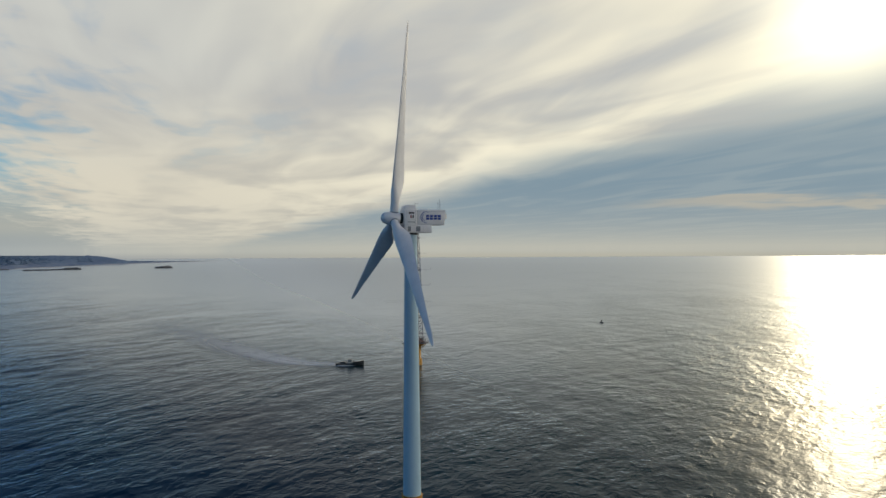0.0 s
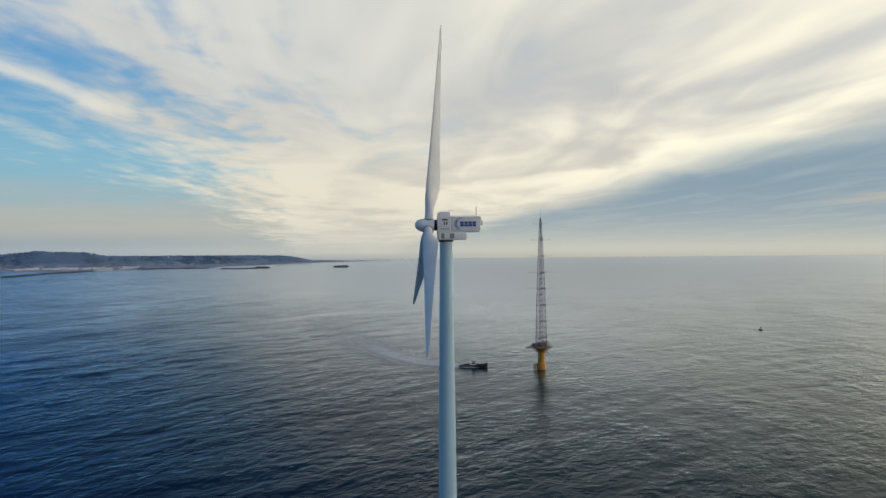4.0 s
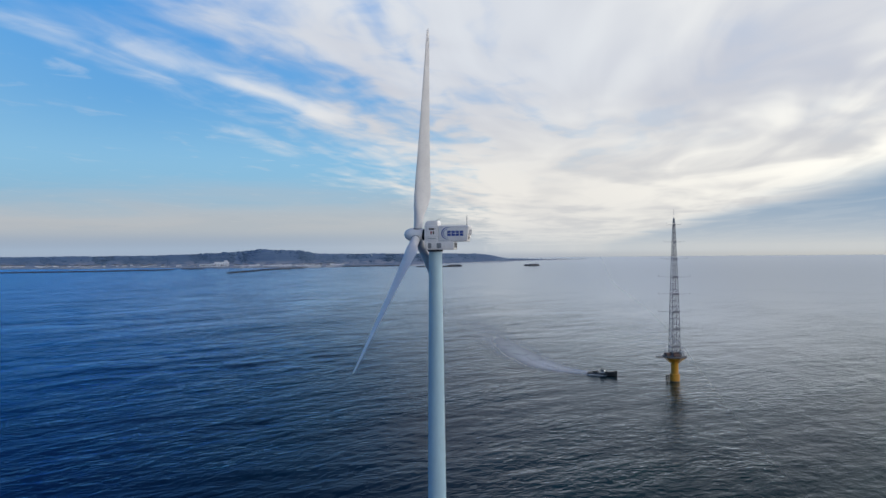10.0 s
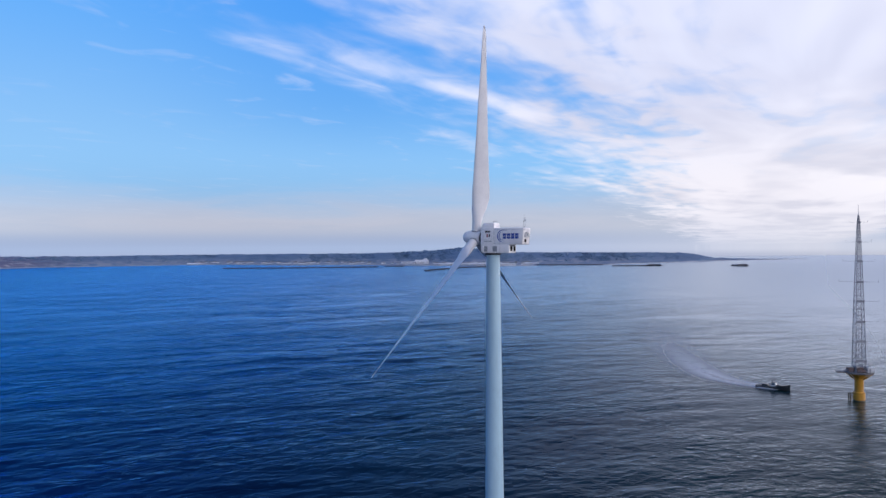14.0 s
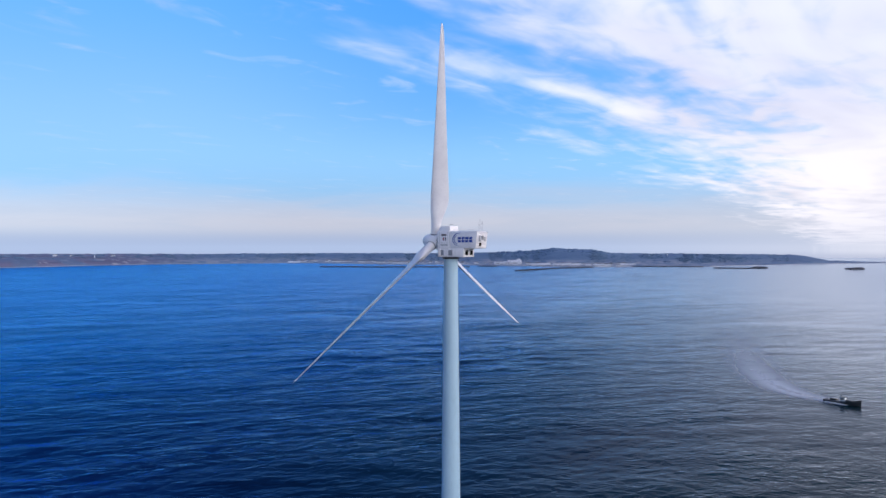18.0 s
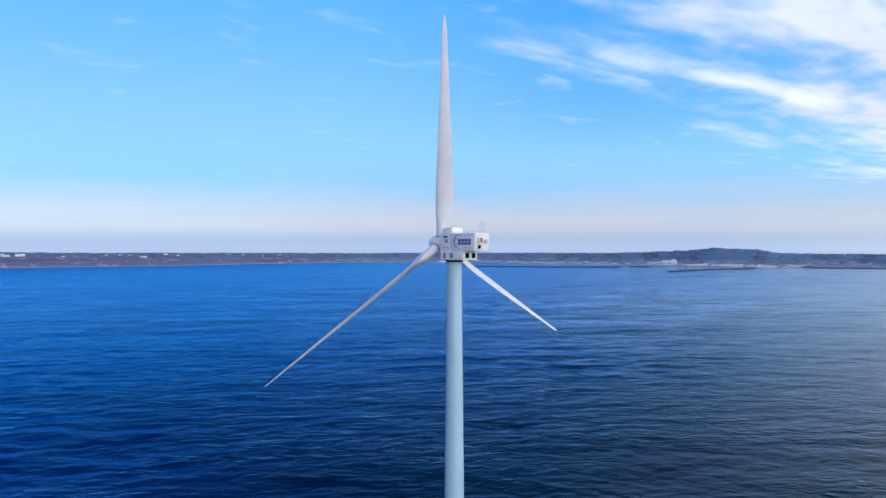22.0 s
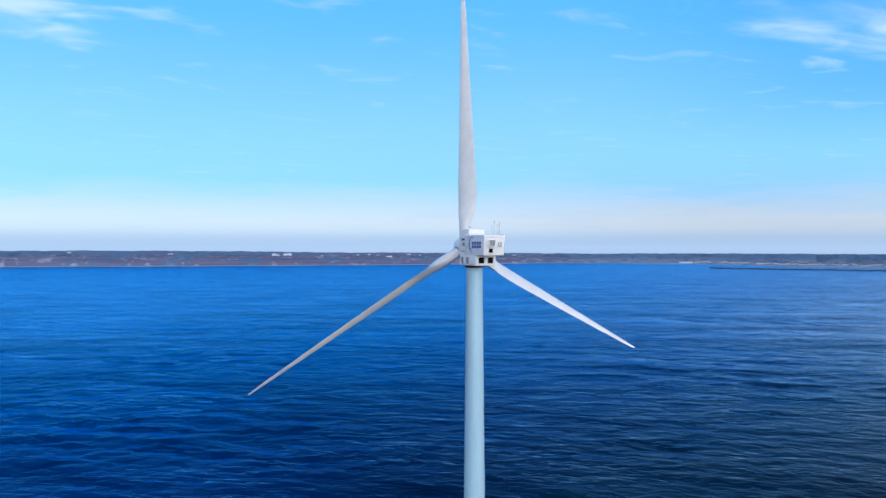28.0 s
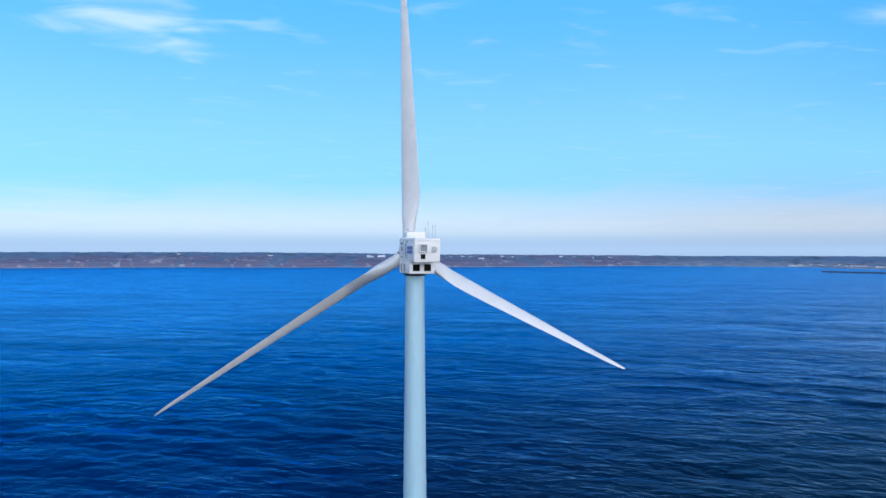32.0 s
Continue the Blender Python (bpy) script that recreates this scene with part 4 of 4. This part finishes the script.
# ---- boat and wake ----
BOAT = ((26.0, 291.5), (42.5, 286.8))
bx, by = (BOAT[0][0] + BOAT[1][0]) / 2, (BOAT[0][1] + BOAT[1][1]) / 2
boat = thing("work_boat", "dark-hulled work boat with a small white wheelhouse under way", "boat", (bx, by, 0.15), math.degrees(math.atan2(BOAT[1][1] - BOAT[0][1], BOAT[1][0] - BOAT[0][0])))


def hull(stations, z0):
    """Loft of (x, half width, deck height) stations down to the keel."""
    bm, rings = bmesh.new(), []
    for x, hw, top in stations:
        rings.append([bm.verts.new(p) for p in ((x, -hw, top), (x - 0.1, -hw * 0.92, 0.3), (x - 0.5, -hw * 0.4, z0), (x - 0.5, hw * 0.4, z0), (x - 0.1, hw * 0.92, 0.3), (x, hw, top))])
    for a, b in zip(rings, rings[1:]):
        for i in range(6):
            j = (i + 1) % 6
            bm.faces.new((a[i], a[j], b[j], b[i]))
    bm.faces.new(rings[0]), bm.faces.new(rings[-1][::-1])
    return bm


part("hull", hull([(-8.6, 2.0, 1.3), (-4, 2.3, 1.35), (1, 2.35, 1.6), (5, 1.9, 2.15), (7.6, 0.9, 2.75), (8.9, 0.12, 3.1)], -0.9), M["hull"], boat, "dark painted hull")
part("rubbing_strake", tube(tubed((-8.5, -2.08, 1.1), (1, -2.42, 1.25), 0.07), (1, -2.42, 1.25), (7.6, -1.0, 2.1), 0.07), M["grey"], boat, "grey strake")
part("waterline_band", boxed(-7.5, 1.0, -2.42, -2.2, 0.1, 0.42), M["white"], boat, "pale band at the waterline")
part("wheelhouse", slab_profile([(-0.9, 1.2), (1.9, 1.2), (1.4, 3.3), (-0.9, 3.3)], -1.2, 1.2, 0.08), M["white"], boat, "white wheelhouse")
part("cabin_window", boxed(-0.75, 1.3, -1.24, 1.24, 2.15, 2.95), M["glass"], boat, "dark cabin windows")
part("cabin_roof", boxed(-1.2, 1.8, -1.35, 1.35, 3.3, 3.44), M["hull"], boat, "dark roof")
part("fore_cabin", slab_profile([(1.8, 1.2), (5.8, 1.6), (5.2, 2.2), (1.8, 2.35)], -1.1, 1.1, 0.08), M["hull"], boat, "dark fore cabin")
part("mast_pole", tube(tubed((-0.4, 0, 3.2), (-0.4, 0, 4.7), 0.08), (-0.9, 0, 4.2), (0.1, 0, 4.2), 0.06), M["hull"], boat, "short mast")
part("stern_rack", tube(tube(tubed((-6.5, -1.7, 1.3), (-6.5, -1.7, 2.6), 0.1), (-6.5, 1.7, 1.3), (-6.5, 1.7, 2.6), 0.1), (-6.5, -1.7, 2.6), (-6.5, 1.7, 2.6), 0.1), M["hull"], boat, "stern frame")
part("deck_gear", boxed(-5.6, -2.6, -1.3, 1.3, 1.3, 2.1, bevel=0.1), M["hull"], boat, "dark gear on the after deck")


def bent(points, k):
    """A smooth line through a few plan points, k in 0..1."""
    s = k * (len(points) - 1)
    i = min(int(s), len(points) - 2)
    p = [Vector(points[min(max(i + q, 0), len(points) - 1)]) for q in (-1, 0, 1, 2)]
    u = s - i
    return 0.5 * ((2 * p[1]) + (p[2] - p[0]) * u + (2 * p[0] - 5 * p[1] + 4 * p[2] - p[3]) * u * u + (3 * p[1] - p[0] - 3 * p[2] + p[3]) * u ** 3)


def water_strip(name, label, points, width, mat, steps, cells, lift):
    verts, faces = [], []
    for i in range(steps + 1):
        k = i / steps
        c, d = bent(points, k), bent(points, min(1.0, k + 0.01)) - bent(points, max(0.0, k - 0.01))
        side = Vector((-d.y, d.x)).normalized()
        for j in range(cells + 1):
            q = c + side * (j / cells - 0.5) * width(k)
            verts.append((q.x, q.y, float(sea_height(np.array([q.x]), np.array([q.y]))[0]) + lift))
    for i in range(steps):
        for j in range(cells):
            a = i * (cells + 1) + j
            faces.append((a, a + 1, a + cells + 2, a + cells + 1))
    ob = loose(name, verts, faces, mat, True)
    uv = ob.data.uv_layers.new(name="along")
    for loop in ob.data.loops:
        i, j = divmod(loop.vertex_index, cells + 1)
        uv.data[loop.index].uv = (i / steps, j / cells)
    return tagged(ob, label, "wake", kind="stuff")


m, n = material("wake_foam")
M["foam"] = m
at = n.add("ShaderNodeTexCoord")
uv = n.add("ShaderNodeSeparateXYZ", {0: at.outputs["UV"]}).outputs
lumps = n.noise(at.outputs["Object"], 0.45, 6.0, 0.7, 0.8)
across = n.math("MULTIPLY", n.math("ABSOLUTE", n.math("SUBTRACT", uv[1], 0.5)), 2.0)
amount = n.math("SUBTRACT", n.math("SUBTRACT", 1.0, n.math("POWER", across, 1.6)), n.math("POWER", uv[0], 0.65))
alpha = n.ramp(n.math("ADD", n.math("MULTIPLY", amount, 0.9), n.math("MULTIPLY", n.math("SUBTRACT", lumps, 0.58), 2.4)), -0.25, 0.75, 0.0, 0.92)
finish(n, Base_Color=rgb(0.9, 0.87, 0.82), Roughness=0.7, Alpha=alpha)
# pale film: the smooth trail's sky reflection is put into its colour
m, n = material("wake_slick")
M["slick"] = m
at = n.add("ShaderNodeTexCoord")
uv = n.add("ShaderNodeSeparateXYZ", {0: at.outputs["UV"]}).outputs
lumps = n.noise(at.outputs["Object"], 0.07, 5.0, 0.62, 0.8)
across = n.math("MULTIPLY", n.math("ABSOLUTE", n.math("SUBTRACT", uv[1], 0.5)), 2.0)
alpha = n.math("MULTIPLY", n.ramp(across, 0.0, 1.0, 1.0, 0.0), n.math("MULTIPLY", n.ramp(lumps, 0.16, 0.48), n.ramp(uv[0], 1.0, 0.25, 0.0, 1.0)))
finish(n, Base_Color=rgb(0.72, 0.74, 0.76), Roughness=0.45, Alpha=n.math("MULTIPLY", alpha, 0.78))
TRAIL = [(bx + 4, by - 1.1), (12, 302), (-4, 322), (-24, 367), (-50, 446), (-92, 586), (-147, 750)]
water_strip("wake", "smooth pale slick of the wake trailing behind the boat", TRAIL, lambda k: 12 + 52 * k ** 0.6, M["slick"], 330, 24, 0.3)
water_strip("wake", "white churned foam astern of the boat", TRAIL[:4], lambda k: 5.0 + 10 * k, M["foam"], 170, 14, 0.5)

# ---- buoy ----
buoy = thing("buoy", "small dark navigation buoy floating on the sea", "buoy", (303.2, 460.0, 0.2))
part("float", spun([(0.6, -0.9), (1.7, -0.3), (1.8, 0.5), (1.3, 0.9)], 24), M["hull"], buoy, "round dark float", True)
for k in range(4):
    a = math.tau * k / 4
    part("strut", tubed((math.cos(a) * 1.1, math.sin(a) * 1.1, 0.8), (math.cos(a) * 0.4, math.sin(a) * 0.4, 2.0), 0.1), M["hull"], buoy)
part("top_mark", spun([(0.55, 1.9), (0.75, 2.1), (0.7, 2.5), (0.2, 2.7)], 16), M["hull"], buoy, "dark lantern cage", True)
